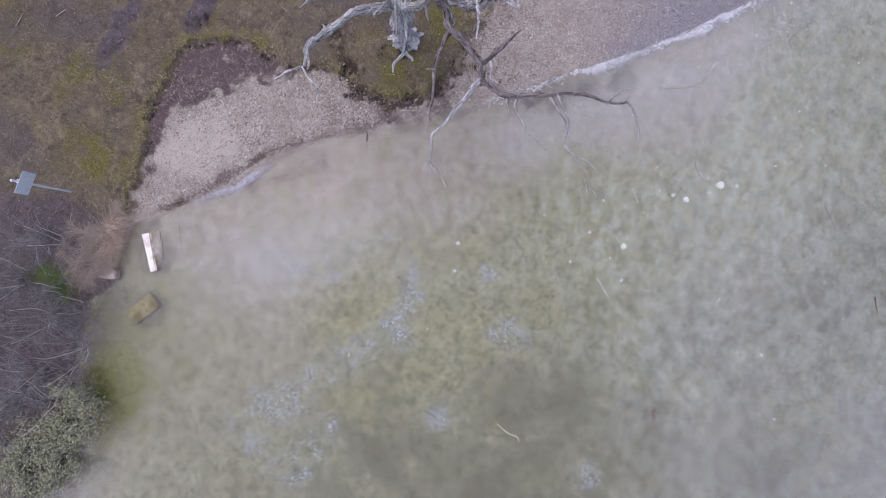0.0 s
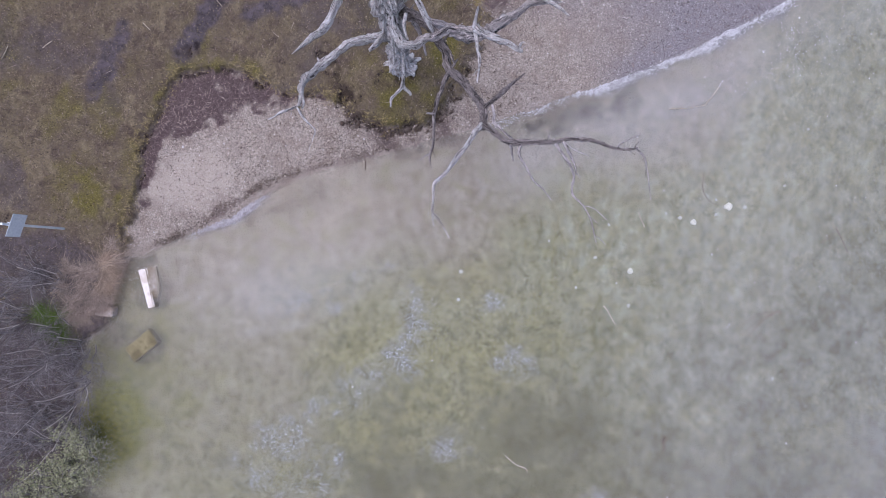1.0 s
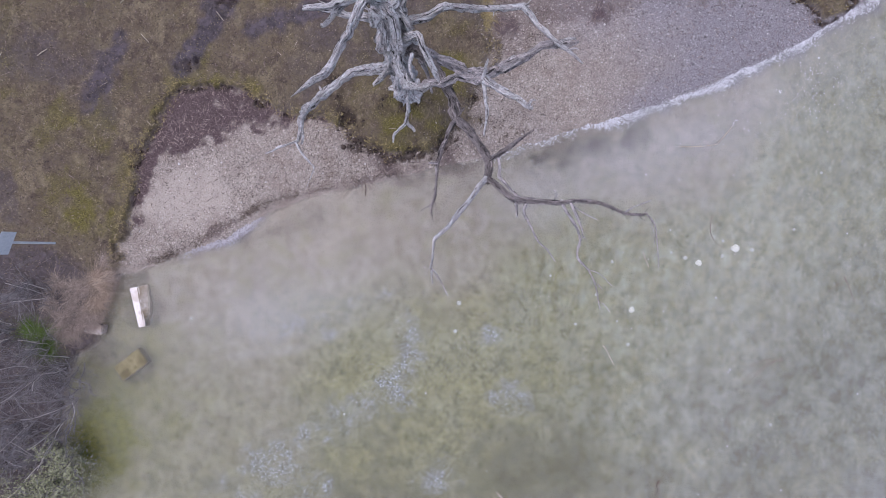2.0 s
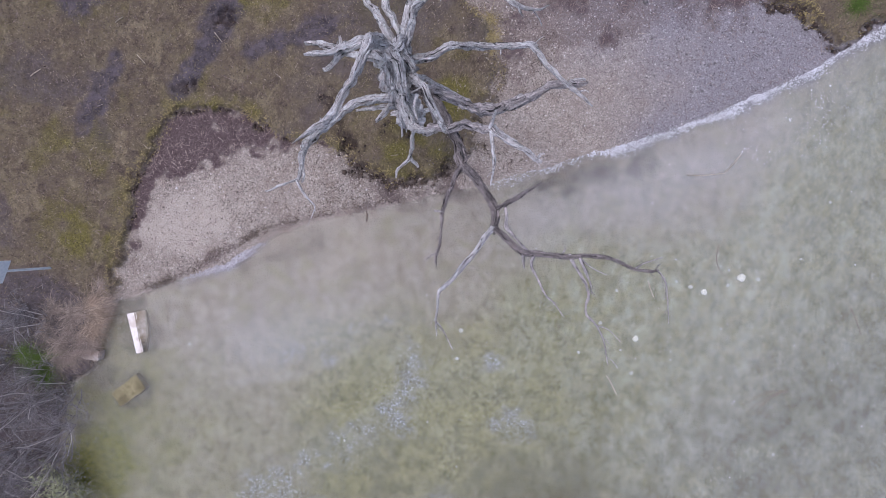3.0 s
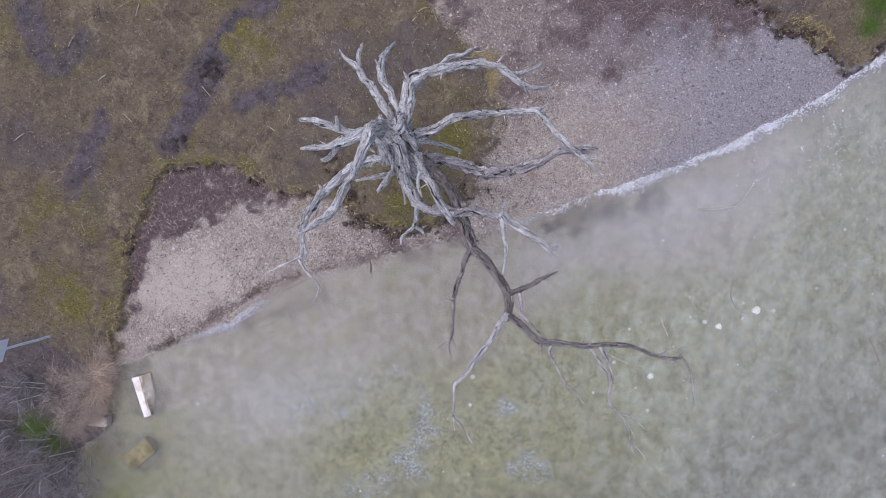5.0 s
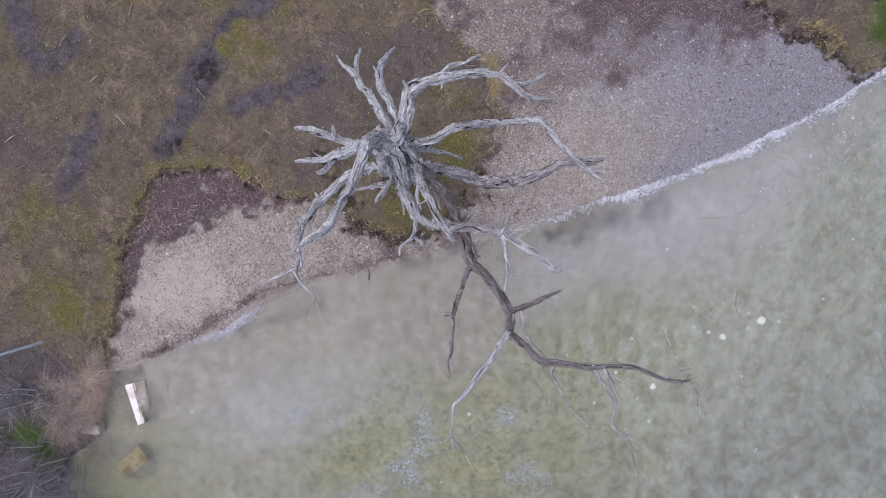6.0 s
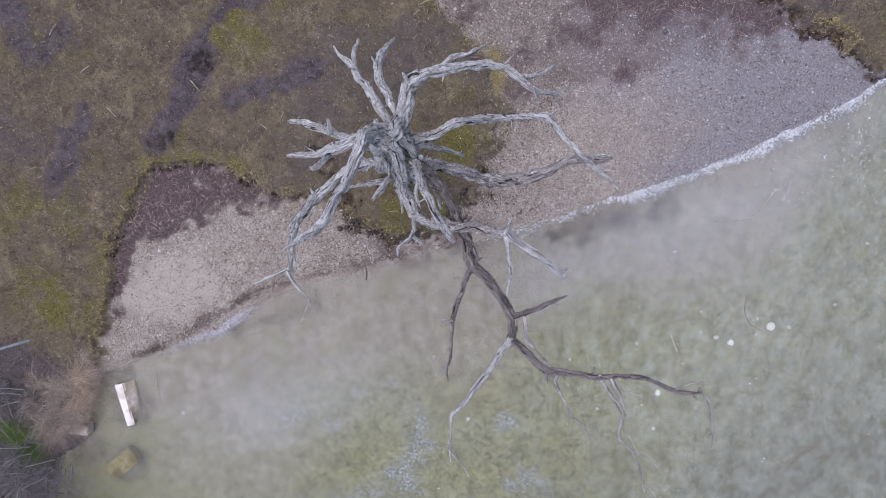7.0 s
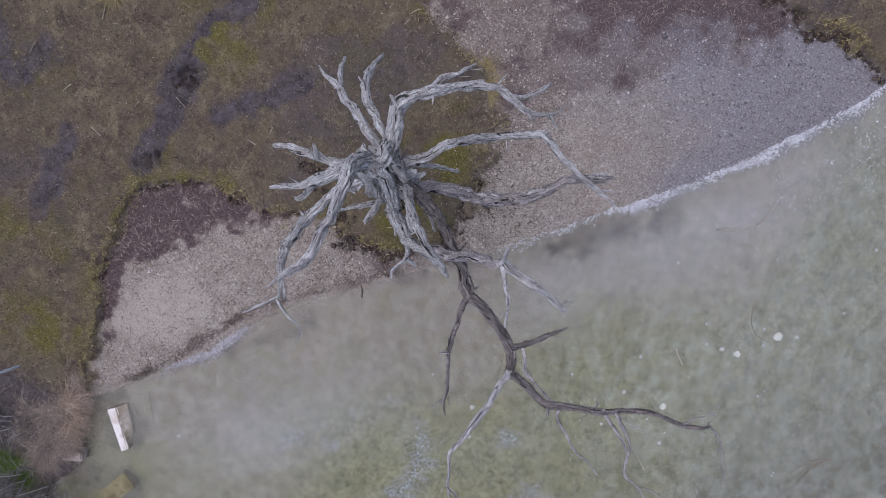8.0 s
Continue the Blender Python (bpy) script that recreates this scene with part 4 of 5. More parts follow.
l25 = limb("broken_branch", dead_tree, [(-0.86, 5.31, 3.00, 0.064), (-1.15, 5.21, 3.20, 0.054), (-1.44, 5.14, 3.30, 0.044), (-1.72, 5.07, 3.35, 0.024)], "snapped, splintered dead branch")
limb("stub", l25, [(-1.05, 5.24, 3.20, 0.054), (-1.20, 5.04, 3.30, 0.053), (-1.32, 4.87, 3.40, 0.032)], "snapped, splintered stub")
l27 = limb("limb", dead_tree, [(-0.83, 5.53, 4.10, 0.129), (-0.79, 5.30, 4.15, 0.120), (-0.73, 5.00, 4.10, 0.105), (-0.60, 4.70, 4.10, 0.097), (-0.39, 4.51, 4.35, 0.074), (-0.05, 4.43, 4.80, 0.062)])
limb("branch", l27, [(-0.22, 4.47, 4.58, 0.066), (-0.05, 4.43, 4.80, 0.068), (0.28, 4.42, 5.10, 0.070), (0.58, 4.39, 5.25, 0.069), (0.82, 4.34, 5.35, 0.068), (0.94, 4.26, 5.40, 0.052)], "bough still half in dark bark", dark=1)
limb("branch", l27, [(0.82, 4.34, 5.35, 0.062), (1.05, 4.16, 5.45, 0.054), (1.30, 3.99, 5.55, 0.043), (1.47, 3.84, 5.65, 0.036), (1.54, 3.80, 5.68, 0.018)])
limb("twig", l27, [(0.79, 4.35, 5.35, 0.025), (0.82, 4.44, 5.50, 0.021), (0.86, 4.55, 5.65, 0.009)])
limb("branch", l27, [(0.82, 4.30, 5.30, 0.034), (0.85, 4.06, 5.30, 0.031), (0.87, 3.83, 5.25, 0.025), (0.84, 3.49, 5.20, 0.013)])
limb("twig", l27, [(1.49, 3.85, 5.66, 0.018), (1.52, 3.90, 5.72, 0.015), (1.57, 3.90, 5.75, 0.006)])
limb("broken_branch", l27, [(-0.55, 4.56, 3.90, 0.037), (-0.61, 4.35, 3.40, 0.039), (-0.68, 4.22, 3.10, 0.041), (-0.84, 4.10, 3.00, 0.029), (-0.95, 3.98, 2.95, 0.025), (-0.98, 3.85, 2.85, 0.017)], "snapped, splintered dead branch")
limb("stub", l27, [(-0.67, 4.23, 3.10, 0.033), (-0.61, 4.15, 3.00, 0.041), (-0.53, 4.06, 2.95, 0.025)], "snapped, splintered stub")
limb("twig", l27, [(-0.84, 5.07, 3.60, 0.031), (-0.83, 4.89, 3.40, 0.024), (-0.84, 4.62, 3.20, 0.012)])
l34 = limb("limb", dead_tree, [(-0.71, 5.56, 4.20, 0.096), (-0.46, 5.27, 4.70, 0.075), (-0.31, 5.00, 5.40, 0.061), (-0.20, 4.80, 5.85, 0.053), (-0.10, 4.59, 5.85, 0.050), (0.02, 4.38, 5.70, 0.048), (0.09, 4.27, 5.60, 0.033), (0.12, 4.21, 5.55, 0.012)])
limb("twig", l34, [(-0.45, 5.11, 4.40, 0.025), (-0.48, 4.90, 4.30, 0.021), (-0.44, 4.70, 4.20, 0.011)])
l36 = limb("limb", dead_tree, [(-0.74, 5.62, 3.70, 0.127), (-0.45, 5.36, 3.90, 0.099), (-0.21, 5.15, 4.10, 0.089), (-0.04, 4.92, 4.30, 0.079), (0.10, 4.66, 4.55, 0.076), (0.19, 4.41, 4.70, 0.082), (0.29, 4.10, 4.75, 0.074), (0.39, 3.89, 4.80, 0.073), (0.62, 3.61, 4.82, 0.070), (0.83, 3.34, 4.88, 0.065), (0.93, 3.17, 4.92, 0.072), (0.94, 2.98, 4.95, 0.065), (0.91, 2.78, 5.00, 0.057)], dark=2)
limb("twig", l36, [(-0.34, 5.19, 3.90, 0.041), (-0.23, 5.02, 3.70, 0.031), (-0.14, 4.69, 3.50, 0.012)], dark=1)
limb("branch", l36, [(0.17, 4.45, 4.70, 0.037), (0.30, 4.27, 4.85, 0.027), (0.40, 4.07, 4.90, 0.023), (0.45, 3.93, 4.88, 0.020)], dark=2)
limb("branch", l36, [(0.42, 3.86, 4.80, 0.044), (0.32, 3.72, 4.85, 0.044), (0.22, 3.47, 4.88, 0.040), (0.10, 3.20, 4.90, 0.036), (0.08, 2.92, 4.88, 0.026), (0.05, 2.54, 4.85, 0.023), (-0.01, 2.34, 4.83, 0.020), (0.02, 2.14, 4.80, 0.007)], dark=2)
limb("twig", l36, [(0.03, 2.40, 4.83, 0.013), (-0.07, 2.35, 4.85, 0.011), (-0.19, 2.27, 4.85, 0.005)], dark=1)
limb("twig", l36, [(0.10, 3.08, 4.90, 0.020), (0.02, 3.08, 4.92, 0.014), (-0.05, 3.08, 4.92, 0.007)], dark=1)
limb("branch", l36, [(0.93, 3.14, 4.93, 0.043), (1.10, 3.21, 5.06, 0.039), (1.27, 3.32, 5.20, 0.036), (1.42, 3.43, 5.32, 0.026), (1.60, 3.53, 5.44, 0.010)], dark=2)
limb("branch", l36, [(0.92, 2.83, 5.00, 0.050), (0.78, 2.67, 5.05, 0.043), (0.60, 2.41, 5.10, 0.035), (0.42, 2.17, 5.15, 0.035), (0.24, 1.97, 5.18, 0.031), (0.08, 1.82, 5.20, 0.025), (0.06, 1.59, 5.20, 0.020), (0.04, 1.34, 5.20, 0.016), (0.07, 1.09, 5.18, 0.006)])
limb("twig", l36, [(0.05, 1.33, 5.20, 0.011), (0.18, 1.17, 5.20, 0.009), (0.32, 0.88, 5.15, 0.005)], dark=1)
limb("branch", l36, [(0.93, 2.81, 5.00, 0.050), (1.15, 2.63, 5.10, 0.049), (1.39, 2.48, 5.20, 0.045), (1.70, 2.45, 5.28, 0.041), (2.08, 2.44, 5.38, 0.037), (2.27, 2.47, 5.40, 0.034), (2.53, 2.44, 5.42, 0.034), (2.82, 2.35, 5.44, 0.030), (3.05, 2.27, 5.45, 0.024), (3.25, 2.26, 5.46, 0.021), (3.37, 2.27, 5.46, 0.009)], dark=2)
limb("twig", l36, [(1.09, 3.17, 5.00, 0.020), (1.12, 3.00, 5.02, 0.019), (1.11, 2.83, 5.05, 0.018), (1.27, 2.68, 5.10, 0.016), (1.46, 2.48, 5.20, 0.013)], dark=1)
limb("twig", l36, [(1.38, 2.46, 5.20, 0.016), (1.41, 2.33, 5.10, 0.014), (1.43, 2.20, 5.00, 0.007)], dark=1)
limb("twig", l36, [(1.56, 2.43, 5.25, 0.016), (1.52, 2.29, 5.20, 0.015), (1.59, 2.10, 5.20, 0.013), (1.74, 1.82, 5.20, 0.010), (1.89, 1.68, 5.20, 0.008), (2.03, 1.49, 5.20, 0.004)], dark=1)
limb("twig", l36, [(2.06, 2.45, 5.38, 0.022), (2.19, 2.25, 5.38, 0.020), (2.30, 2.05, 5.38, 0.018), (2.36, 1.86, 5.37, 0.016), (2.35, 1.57, 5.35, 0.011), (2.54, 1.36, 5.30, 0.009), (2.65, 1.12, 5.30, 0.007), (2.74, 0.76, 5.25, 0.004)], dark=1)
limb("twig", l36, [(2.21, 2.45, 5.40, 0.018), (2.30, 2.25, 5.38, 0.016), (2.37, 2.05, 5.37, 0.012), (2.42, 1.87, 5.36, 0.006)], dark=1)
limb("twig", l36, [(2.24, 2.39, 5.40, 0.010), (2.39, 2.27, 5.40, 0.008), (2.62, 2.16, 5.40, 0.004)], dark=1)
limb("twig", l36, [(1.95, 2.44, 5.36, 0.009), (1.99, 2.56, 5.40, 0.006), (1.94, 2.60, 5.42, 0.004)], dark=1)
limb("twig", l36, [(3.04, 2.28, 5.45, 0.011), (3.19, 2.38, 5.50, 0.008), (3.38, 2.46, 5.55, 0.004)], dark=1)
limb("twig", l36, [(3.35, 2.26, 5.46, 0.011), (3.48, 2.12, 5.44, 0.009), (3.55, 1.81, 5.40, 0.007), (3.60, 1.44, 5.35, 0.004)], dark=1)
limb("twig", l36, [(2.49, 1.39, 5.30, 0.006), (2.71, 1.32, 5.30, 0.006), (2.91, 1.13, 5.28, 0.003)], dark=1)

# ---- concrete left-overs of a landing ----
def block(name, size, taper, material, bevel=0.02):
    """A worn cast block, narrower at its far end, with chipped edges."""
    bm = bmesh.new()
    bmesh.ops.create_cube(bm, size=1.0)
    for v in bm.verts:
        v.co = Vector((v.co.x * size[0] * (1 - taper * (0.5 - v.co.y)), v.co.y * size[1], v.co.z * size[2]))
    bmesh.ops.subdivide_edges(bm, edges=bm.edges[:], cuts=6, use_grid_fill=True)
    bmesh.ops.bevel(bm, geom=[e for e in bm.edges if e.is_manifold and e.calc_face_angle(0) > 0.8], offset=bevel, segments=2, affect="EDGES")
    for v in bm.verts:
        v.co += noise.noise_vector(v.co * 6 + Vector(size) * 9) * 0.018
    return bm


def concrete(name, x, y, z, rz, size, taper, material, label, rx=0, ry=0):
    ob = part(name, block(name, size, taper, material), material, None)
    ob.matrix_world = pose(x, y, z, rx, ry, rz)
    return tagged(ob, label, "concrete block")


def wedge_beam(x, y, rz):
    """A broken, tapering beam: a flat dry face and a flank that slopes down into the water."""
    beam = tagged(empty("concrete_beam", x, y, 0.0, rz), "whitish worn concrete beam, its brown flank under water", "concrete block")
    body, face = bmesh.new(), bmesh.new()
    rows, skin = [], []
    for i in range(15):
        t = i / 14
        yy = 0.55 - 1.10 * t
        left, right = -0.115 + 0.03 * t, 0.11 - 0.035 * t
        flank = right + 0.225 * min(1.0, (1 - t) * 2.6) * (1 - 0.35 * t) + 0.012 * noise.noise(Vector((3, yy * 7, 1)))
        top = 0.10 - 0.02 * t
        ring = [(left - 0.02, -0.25), (left, top - 0.025), (left + 0.022, top), (right, top + 0.012), (flank, -0.012 - 0.03 * t), (flank + 0.03, -0.25)]
        rows.append([body.verts.new(Vector((u, yy, w)) + 0.008 * noise.noise_vector(Vector((u * 9, yy * 9, w * 9)))) for u, w in ring])
        wear = right + 0.03 - 0.05 * max(0.0, noise.noise(Vector((5, yy * 5.5, 2)))) - 0.03 * abs(noise.noise(Vector((1, yy * 15, 4))))
        span = []
        for k in range(5):
            u = left + 0.012 + (wear - left - 0.012) * k / 4
            drop = max(0.0, u - right) * 0.7
            span.append(face.verts.new((u, yy * 0.985, top + 0.016 - drop + 0.004 * noise.noise(Vector((u * 14, yy * 14, 0))))))
        skin.append(span)
    for grid, bm in ((rows, body), (skin, face)):
        for p, q in zip(grid, grid[1:]):
            for k in range(len(p) - 1):
                bm.faces.new((p[k], q[k], q[k + 1], p[k + 1]))
    body.faces.new(rows[0])
    body.faces.new(rows[-1][::-1])
    bmesh.ops.recalc_face_normals(body, faces=body.faces[:])
    lower = bmesh.ops.extrude_face_region(face, geom=face.faces[:])["geom"]
    for v in lower:
        if isinstance(v, bmesh.types.BMVert):
            v.co.z -= 0.02
    bmesh.ops.recalc_face_normals(face, faces=face.faces[:])
    part("beam_body", body, WET, beam, "brownish damp concrete flank")
    part("worn_face", face, CONCRETE, beam, "bleached, flaking upper face")


wedge_beam(-8.24, -0.15, 13)
concrete("sunken_block", -8.45, -1.74, -0.092, -52, (0.48, 0.88, 0.20), 0.0, SLIME, "ochre slime-covered concrete block sunk in the shallows")
concrete("bank_block", -9.60, -0.74, 0.10, 84, (0.26, 0.95, 0.24), 0.0, STAINED, "stained concrete block under the dead sedge of the bank")


# ---- signpost ----
def plate(bm, centre, size, m):
    made = bmesh.ops.create_cube(bm, size=1.0)["verts"]
    for v in made:
        v.co = m @ (Vector(centre) + Vector((v.co.x * size[0], v.co.y * size[1], v.co.z * size[2])))


def signpost(x, y, z):
    sign = tagged(empty("signpost", x, y, z), "grey metal notice plate on a thin steel post", "sign")
    m = pose(0, 0, 0, 0, 0, -20)
    bm = bmesh.new()
    bmesh.ops.create_cone(bm, segments=14, radius1=0.03, radius2=0.03, depth=2.05, cap_ends=True, matrix=pose(0, 0, 0.925))
    part("post", bm, METAL, sign)
    bm = bmesh.new()
    plate(bm, (0.055, 0, 1.60), (0.012, 0.58, 0.40), m)
    bmesh.ops.bevel(bm, geom=bm.edges[:], offset=0.004, segments=1, affect="EDGES")
    board = part("sign_plate", bm, METAL, sign)
    for h in (1.47, 1.73):
        bm = bmesh.new()
        plate(bm, (0.0, 0, h), (0.11, 0.09, 0.03), m)
        part("clamp", bm, METAL, board)
    return sign


signpost(-10.40, 1.53, 0.25)


# ---- sedge tussocks ----
def tussock(name, x, y, z, n, long, material, label, lean=0.0, combed=0.0):
    """A clump of arching leaves from several crowns; combed: how far they are laid over towards lean (degrees)."""
    verts, faces = [], []
    crowns = rng.normal(0, 0.16 * long, (max(3, n // 90), 2))
    for i in range(n):
        cx, cy = crowns[rng.integers(len(crowns))] + rng.normal(0, 0.05, 2)
        ang = rng.uniform(0, 2 * math.pi)
        fx, fy = math.cos(ang) * (1 - combed) + math.cos(radians(lean)) * combed, math.sin(ang) * (1 - combed) + math.sin(radians(lean)) * combed
        ang = math.atan2(fy, fx) + rng.normal(0, 0.35)
        c, s = math.cos(ang), math.sin(ang)
        lift = rng.uniform(0.15, 1.3)
        length = long * rng.gamma(6.0, 1 / 8.0)
        bend, wide = rng.normal(0, 0.6), rng.uniform(0.003, 0.007)
        for k in range(5):
            t = k / 4
            out = length * t * (math.cos(lift) + 0.35 * t)
            up = length * math.sin(lift) * (t - 0.85 * t * t)
            side = bend * length * t * t
            w = wide * (1 - 0.8 * t)
            for sgn in (-1, 1):
                verts.append((cx + c * out - s * (w * sgn + side), cy + s * out + c * (w * sgn + side), max(up, -0.12)))
        o = i * 10
        faces += [(o + 2 * k, o + 2 * k + 1, o + 2 * k + 3, o + 2 * k + 2) for k in range(4)]
    ob = part(name, mesh_of(name, verts, faces, material), None, None)
    ob.matrix_world = pose(x, y, float(ground_at(np.array([x]), np.array([y]))[0][0]) + z)
    return tagged(ob, label, "sedge")


for x, y, n, long, lean, combed in ((-9.30, 0.52, 800, 0.66, 5, 0.35), (-9.02, 0.66, 300, 0.40, 0, 0.6), (-9.35, 0.05, 620, 0.5, -60, 0.5), (-9.62, -0.25, 520, 0.5, -80, 0.45), (-9.45, -0.48, 420, 0.42, -60, 0.55),
                                   (-10.1, -0.45, 480, 0.5, 200, 0.3), (-9.95, -0.05, 420, 0.5, 180, 0.3), (-10.35, -0.1, 380, 0.5, 200, 0.4), (-9.6, 0.35, 420, 0.5, 120, 0.3), (-10.3, 0.45, 320, 0.45, 100, 0.3), (-9.9, -0.75, 420, 0.42, -90, 0.5), (-9.1, 1.0, 260, 0.32, 90, 0.2), (-9.85, 0.35, 420, 0.5, 160, 0.3), (-10.2, -0.8, 380, 0.45, -90, 0.3), (-9.75, -0.6, 420, 0.45, -90, 0.5)):
    tagged(tussock("sedge_tussock", x, y, 0.0, n, long * 0.78, TUSSOCK if n > 600 or x > -9.0 else DULL_SEDGE, "straw-coloured dead sedge tussock drooping over the bank", lean, combed), group="sedge on the bank")
for x, y, n, long in ((-10.75, -0.95, 350, 0.5), (-10.55, -1.25, 260, 0.45), (-10.95, -0.7, 260, 0.4), (10.1, 9.3, 400, 0.5), (9.9, 8.7, 250, 0.35)):
    tagged(tussock("green_tussock", x, y, 0.0, n, long, GREEN_SEDGE, "fresh green sedge tussock among dead growth", 240, 0.3), group="green sedge")
for x, y, n, long in ((0.92, 8.25, 260, 0.26), (0.97, 7.85, 300, 0.30), (0.95, 7.55, 160, 0.24), (-7.4, 9.95, 260, 0.35)):
    tagged(tussock("yellow_tuft", x, y, 0.0, n, long, YELLOW_TUFT, "small yellowed grass tuft", 260, 0.4), group="yellow tufts")


# ---- bare and leafy shrubs on the west bank ----
def shrub(x, y, z, height, spread, stems, leafy, label):
    ob = tagged(empty("leafy_shrub" if leafy else "bare_shrub", x, y, z), label, "shrub")
    verts, faces, leaves = [], [], []

    def rod(path, r):
        o = len(verts)
        for i, p in enumerate(path):
            rr = r * (1 - 0.75 * i / (len(path) - 1))
            for k in range(3):
                verts.append((p[0] + rr * math.cos(2.1 * k), p[1] + rr * math.sin(2.1 * k), p[2] + rr * 0.4 * (k - 1)))
        for i in range(len(path) - 1):
            for k in range(3):
                faces.append((o + i * 3 + k, o + i * 3 + (k + 1) % 3, o + i * 3 + 3 + (k + 1) % 3, o + i * 3 + 3 + k))

    def grow(p, d, length, r, level):
        path, q = [p], Vector(p)
        for k in range(4):
            d = (d + Vector(rng.normal(0, 0.16, 3)) + Vector((0, 0, -0.02))).normalized()
            q = q + d * length / 4
            q.z = max(q.z, 0.04)
            path.append(q.copy())
        if level == 2:
            pale = rng.random() < 0.24 and not leafy
            part("cane" if pale else "stem", tube("stem", [(*q, r * (1.7 - 0.22 * k)) for k, q in enumerate(path)], CANE if pale else TWIG, 6, 0.1, 0.5), None, ob)
        else:
            rod(path, r)
        if level:
            for k in range(7 if level == 2 else 5):
                at = path[1 + k % 4]
                nd = (d * 0.8 + Vector(rng.normal(0, 0.6, 3))).normalized()
                grow(at, nd, length * rng.uniform(0.4, 0.7), r * 0.5, level - 1)
        else:
            leaves.extend(path[1:])

    for i in range(stems):
        a, out = rng.uniform(0, 6.28), rng.uniform(0.25, 1.0)
        d = Vector((math.cos(a) * spread * out, math.sin(a) * spread * out, height)).normalized()
        grow(Vector((rng.normal(0, 0.18), rng.normal(0, 0.18), 0)), d, math.hypot(height, spread * out) * rng.uniform(0.6, 1.0), 0.009, 2)
    part("crown", mesh_of("crown", [tuple(v) for v in verts], faces, TWIG, True), None, ob)
    if leafy:
        p = np.array([tuple(v) for v in leaves])
        n = len(p)
        p = p + rng.normal(0, 0.03, (n, 3))
        l, w = rng.uniform(0.025, 0.05, n), rng.uniform(0.010, 0.02, n)
        part("foliage", blades("foliage", p[:, 0], p[:, 1], p[:, 2], l * 1.6, w * 1.6, rng.uniform(-0.3, 0.6, n), LEAF, None, 0.2), None, ob, "small olive-green leaves")
    return ob


for x, y, h, w, n in ((-11.2, 0.4, 1.3, 1.0, 14), (-10.55, 0.1, 1.0, 0.8, 6), (-10.6, -1.2, 1.0, 0.9, 14), (-10.1, -1.9, 0.9, 0.8, 14), (-10.0, -2.7, 0.9, 0.8, 16), (-10.9, -2.2, 1.3, 1.0, 16),
                      (-10.2, -3.5, 0.9, 0.8, 14), (-11.2, -3.3, 1.3, 1.0, 16), (-11.6, -1.0, 1.4, 1.0, 14), (-11.8, -4.3, 1.5, 1.1, 16), (-10.9, -4.3, 1.1, 0.9, 12), (-12.4, -5.6, 1.5, 1.1, 12), (-12.2, -2.2, 1.5, 1.0, 12)):
    tagged(shrub(x, y, 0.15, h, w, n, False, "tangled leafless grey-brown shrub on the lake bank"), group="bare shrubs")
for x, y, h, w, n in ((-10.0, -4.3, 0.8, 0.8, 13), (-10.2, -5.2, 0.8, 0.8, 14), (-10.6, -6.1, 0.8, 0.9, 14), (-11.4, -6.5, 0.9, 0.9, 14), (-11.3, -5.4, 1.0, 0.9, 12)):
    tagged(shrub(x, y, 0.05, h, w, n, True, "low leafy olive-green shrub leaning over the water"), group="leafy shrubs")


# ---- stones and sticks in the shallows ----
def bed_height(x, y):
    return float(ground_at(np.array([x]), np.array([y]))[0][0])


def stone(x, y, r):
    bm = bmesh.new()
    bmesh.ops.create_icosphere(bm, subdivisions=2, radius=r)
    seed = Vector((x * 3, y * 5, 1))
    for v in bm.verts:
        v.co += v.co.normalized() * r * 0.45 * noise.noise(v.co / r + seed)
        v.co.z *= 0.6
    ob = part("stone", bm, ROCK if r > 0.07 else DULL_ROCK, None)
    ob.location = (x, y, bed_height(x, y) + r * 0.35)
    return tagged(ob, "rounded whitish stone on the lake bed" if r > 0.07 else "small dull grey stone on the lake bed", "stone", "stones in the shallows")


for x, y, r in ((7.78, 1.86, 0.10), (6.83, 1.44, 0.075), (5.12, 0.12, 0.075), (0.45, 0.18, 0.055), (0.37, -0.60, 0.045), (4.54, 1.41, 0.04), (7.45, 1.64, 0.04), (8.23, 1.83, 0.045),
                (6.47, 1.57, 0.05), (4.16, 0.52, 0.045), (3.63, -0.30, 0.035), (5.08, -0.83, 0.045), (8.95, -2.89, 0.04), (7.45, 2.05, 0.03), (-6.9, -0.45, 0.035), (-2.67, -3.04, 0.03),
                (6.1, 1.7, 0.03), (4.75, -0.2, 0.03), (9.9, 3.9, 0.035), (9.3, 2.4, 0.03), (9.29, -4.66, 0.03), (2.9, 1.0, 0.03)):
    stone(x, y, r * 1.08)


def stick(nodes, r, material, label, floats=True):
    z = 0.004 if floats else None
    pts = [(x, y, z if floats else bed_height(x, y) + r, max(0.004, r * (1 - 0.6 * i / len(nodes)))) for i, (x, y) in enumerate(nodes)]
    return tagged(part("stick", tube("stick", pts, material, 7, 0.1, 0.3), None, None), label, "stick", "sticks in the water")


PALE, DULL = "thin bleached stick floating on the water", "waterlogged dark twig lying on the lake bed"
stick([(4.25, -0.78), (4.36, -0.93), (4.54, -1.27)], 0.018, PALE_WOOD, PALE)
stick([(1.57, -4.75), (1.85, -4.98), (2.10, -5.08), (2.14, -5.22)], 0.018, PALE_WOOD, PALE)
stick([(5.22, 1.71), (5.29, 1.5), (5.37, 1.31)], 0.016, PALE_WOOD, PALE)
stick([(6.09, 4.46), (6.6, 4.47), (7.05, 4.54)], 0.014, PALE_WOOD, PALE)
stick([(7.05, 4.56), (7.25, 4.8), (7.40, 5.0)], 0.012, PALE_WOOD, PALE)
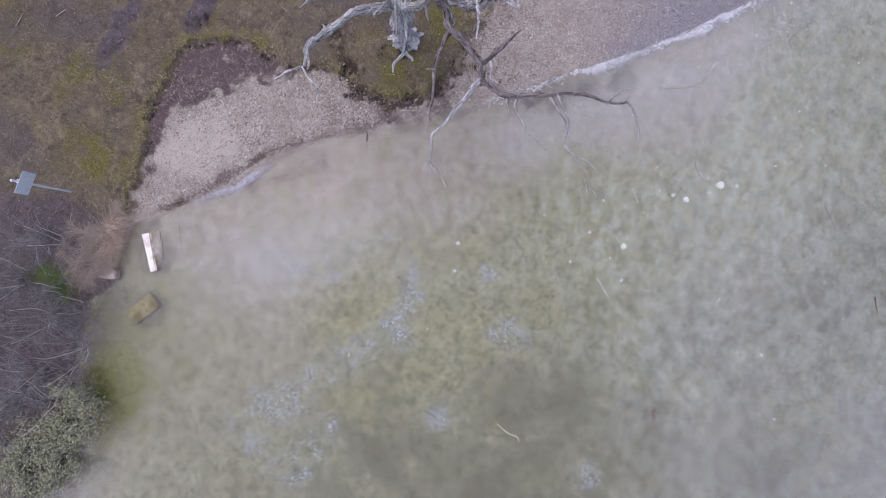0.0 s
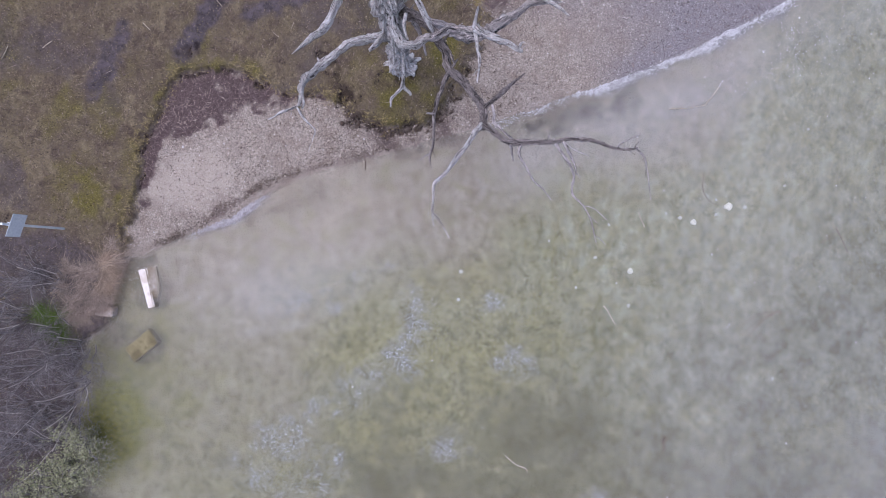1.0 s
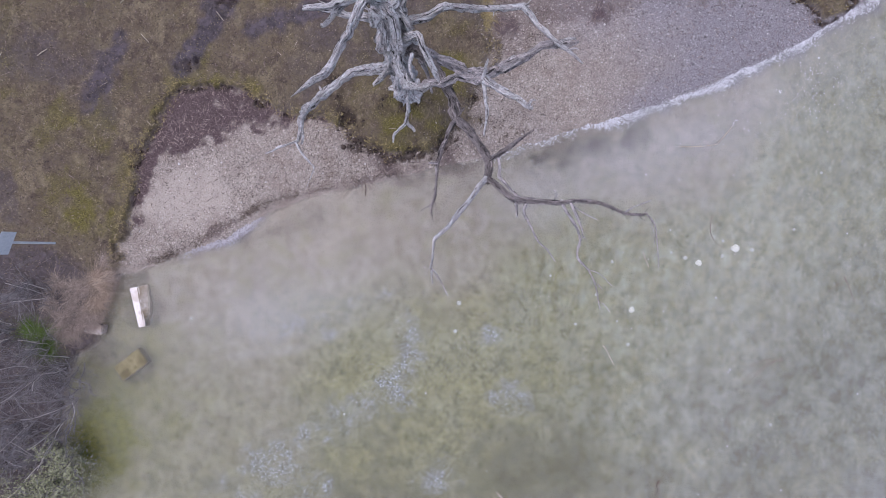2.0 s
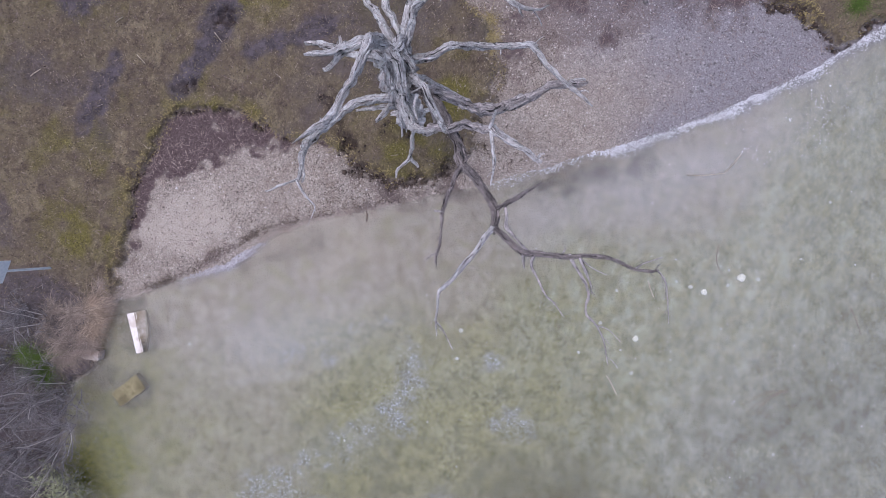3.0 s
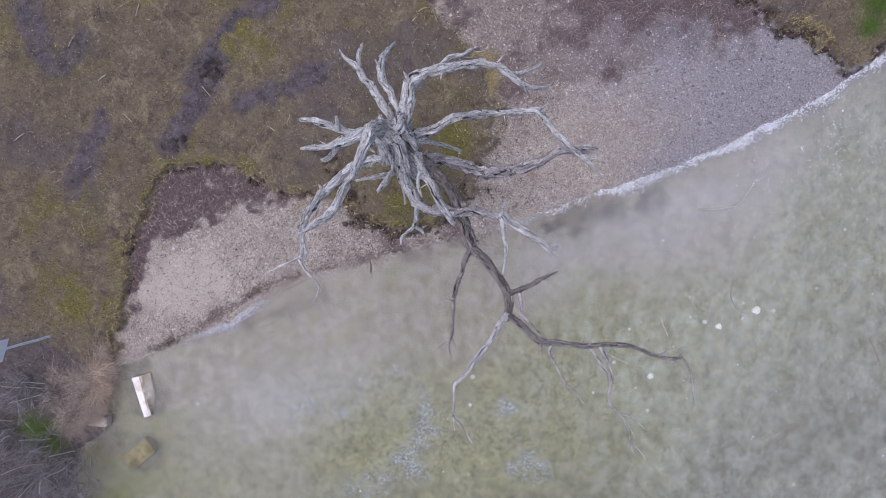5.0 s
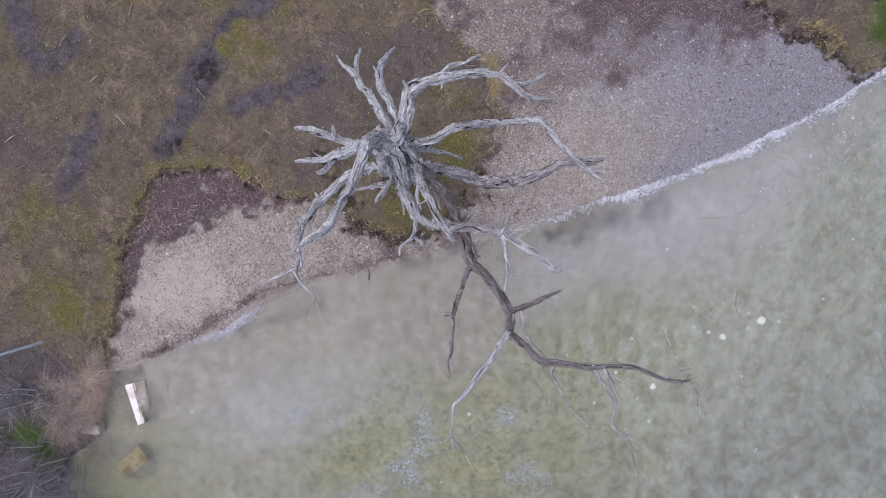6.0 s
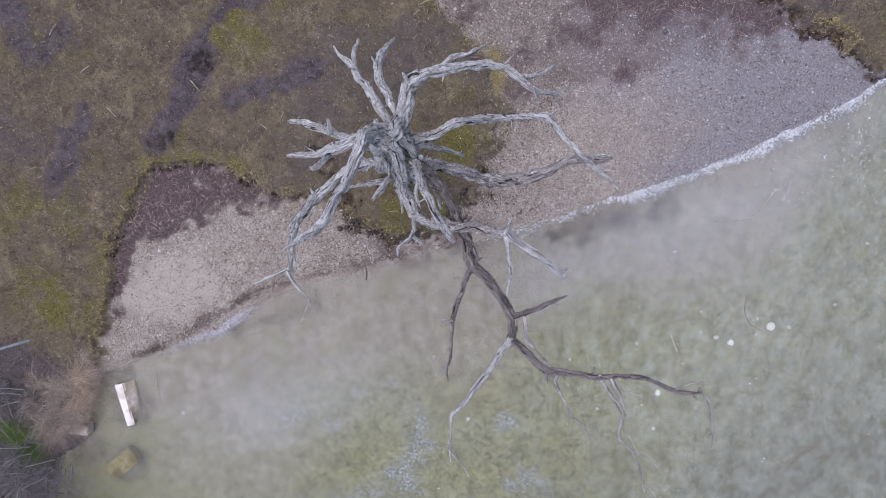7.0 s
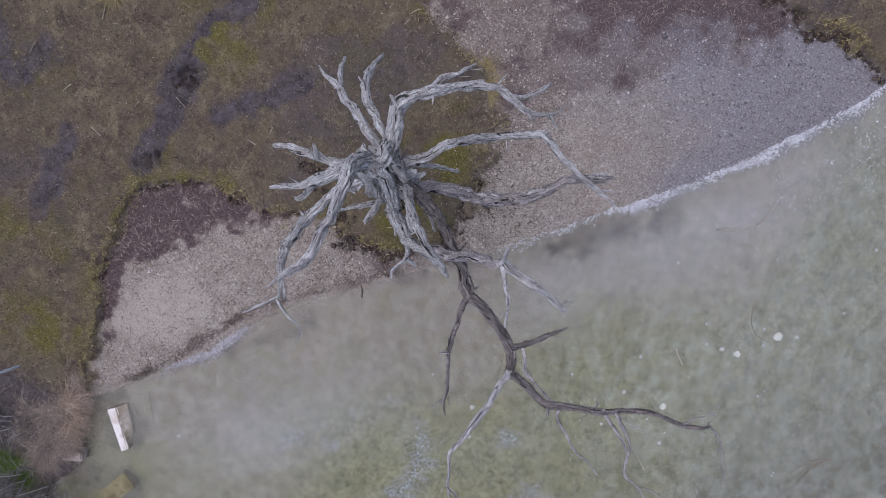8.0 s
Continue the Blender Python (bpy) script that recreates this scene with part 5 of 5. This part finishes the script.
stick([(5.78, -4.25), (5.72, -4.38), (5.76, -4.5), (5.70, -4.6)], 0.025, DARK_LITTER, DULL)
for nodes in ([(8.83, -0.98), (8.55, -0.98), (8.2, -1.12), (7.72, -1.38)], [(8.83, -0.99), (8.5, -1.06), (8.15, -1.28), (7.82, -1.58)], [(8.70, -1.0), (8.38, -1.22), (8.1, -1.48), (7.95, -1.66)],
              [(8.66, -1.02), (8.42, -1.14), (8.12, -1.42)], [(8.58, -0.97), (8.28, -1.03), (7.98, -1.18)]):
    stick(nodes, 0.010, SUNKEN, DULL)
stick([(10.30, 1.20), (10.42, 0.95), (10.58, 0.55)], 0.014, SUNKEN, DULL)
stick([(9.9, 0.8), (10.1, 0.95), (10.34, 1.17)], 0.010, SUNKEN, DULL)
stick([(6.95, 2.7), (6.92, 2.3), (7.05, 2.0), (7.3, 1.85)], 0.014, SUNKEN, DULL)
stick([(-5.1, 1.62), (-4.75, 1.72), (-4.4, 1.95)], 0.007, SUNKEN, DULL)
stick([(-7.45, 0.75), (-7.42, 0.3), (-7.35, -0.15)], 0.006, SUNKEN, DULL)
stick([(-5.75, 0.75), (-5.72, 1.15)], 0.006, PALE_WOOD, PALE)
stick([(2.95, 0.55), (3.05, 0.2), (3.3, -0.1)], 0.007, SUNKEN, DULL)
stick([(-2.12, 3.02), (-2.11, 3.18), (-2.13, 3.3)], 0.02, DARK_LITTER, DULL)
stick([(11.55, -1.2), (11.56, -1.4), (11.6, -1.6)], 0.02, DARK_LITTER, DULL)
for x, y, a, l in ((-8.6, 8.0, 40, 0.25), (-10.8, 6.6, 30, 0.35), (-8.0, 7.0, -45, 0.3), (-6.0, 7.6, -50, 0.3), (-9.3, 8.9, 60, 0.3), (-0.6, 9.4, 25, 0.3), (-12.0, 6.4, 60, 0.4), (-7.6, 9.6, 70, 0.3)):
    c, s = math.cos(radians(a)) * l / 2, math.sin(radians(a)) * l / 2
    pts = [(x - c, y - s, bed_height(x - c, y - s) + 0.03, 0.012), (x, y, bed_height(x, y) + 0.035, 0.012), (x + c, y + s, bed_height(x + c, y + s) + 0.03, 0.008)]
    tagged(part("stick", tube("stick", pts, PALE_WOOD, 7, 0.1, 0.3), None, None), "short bleached stick lying on the turf", "stick", "sticks on the turf")
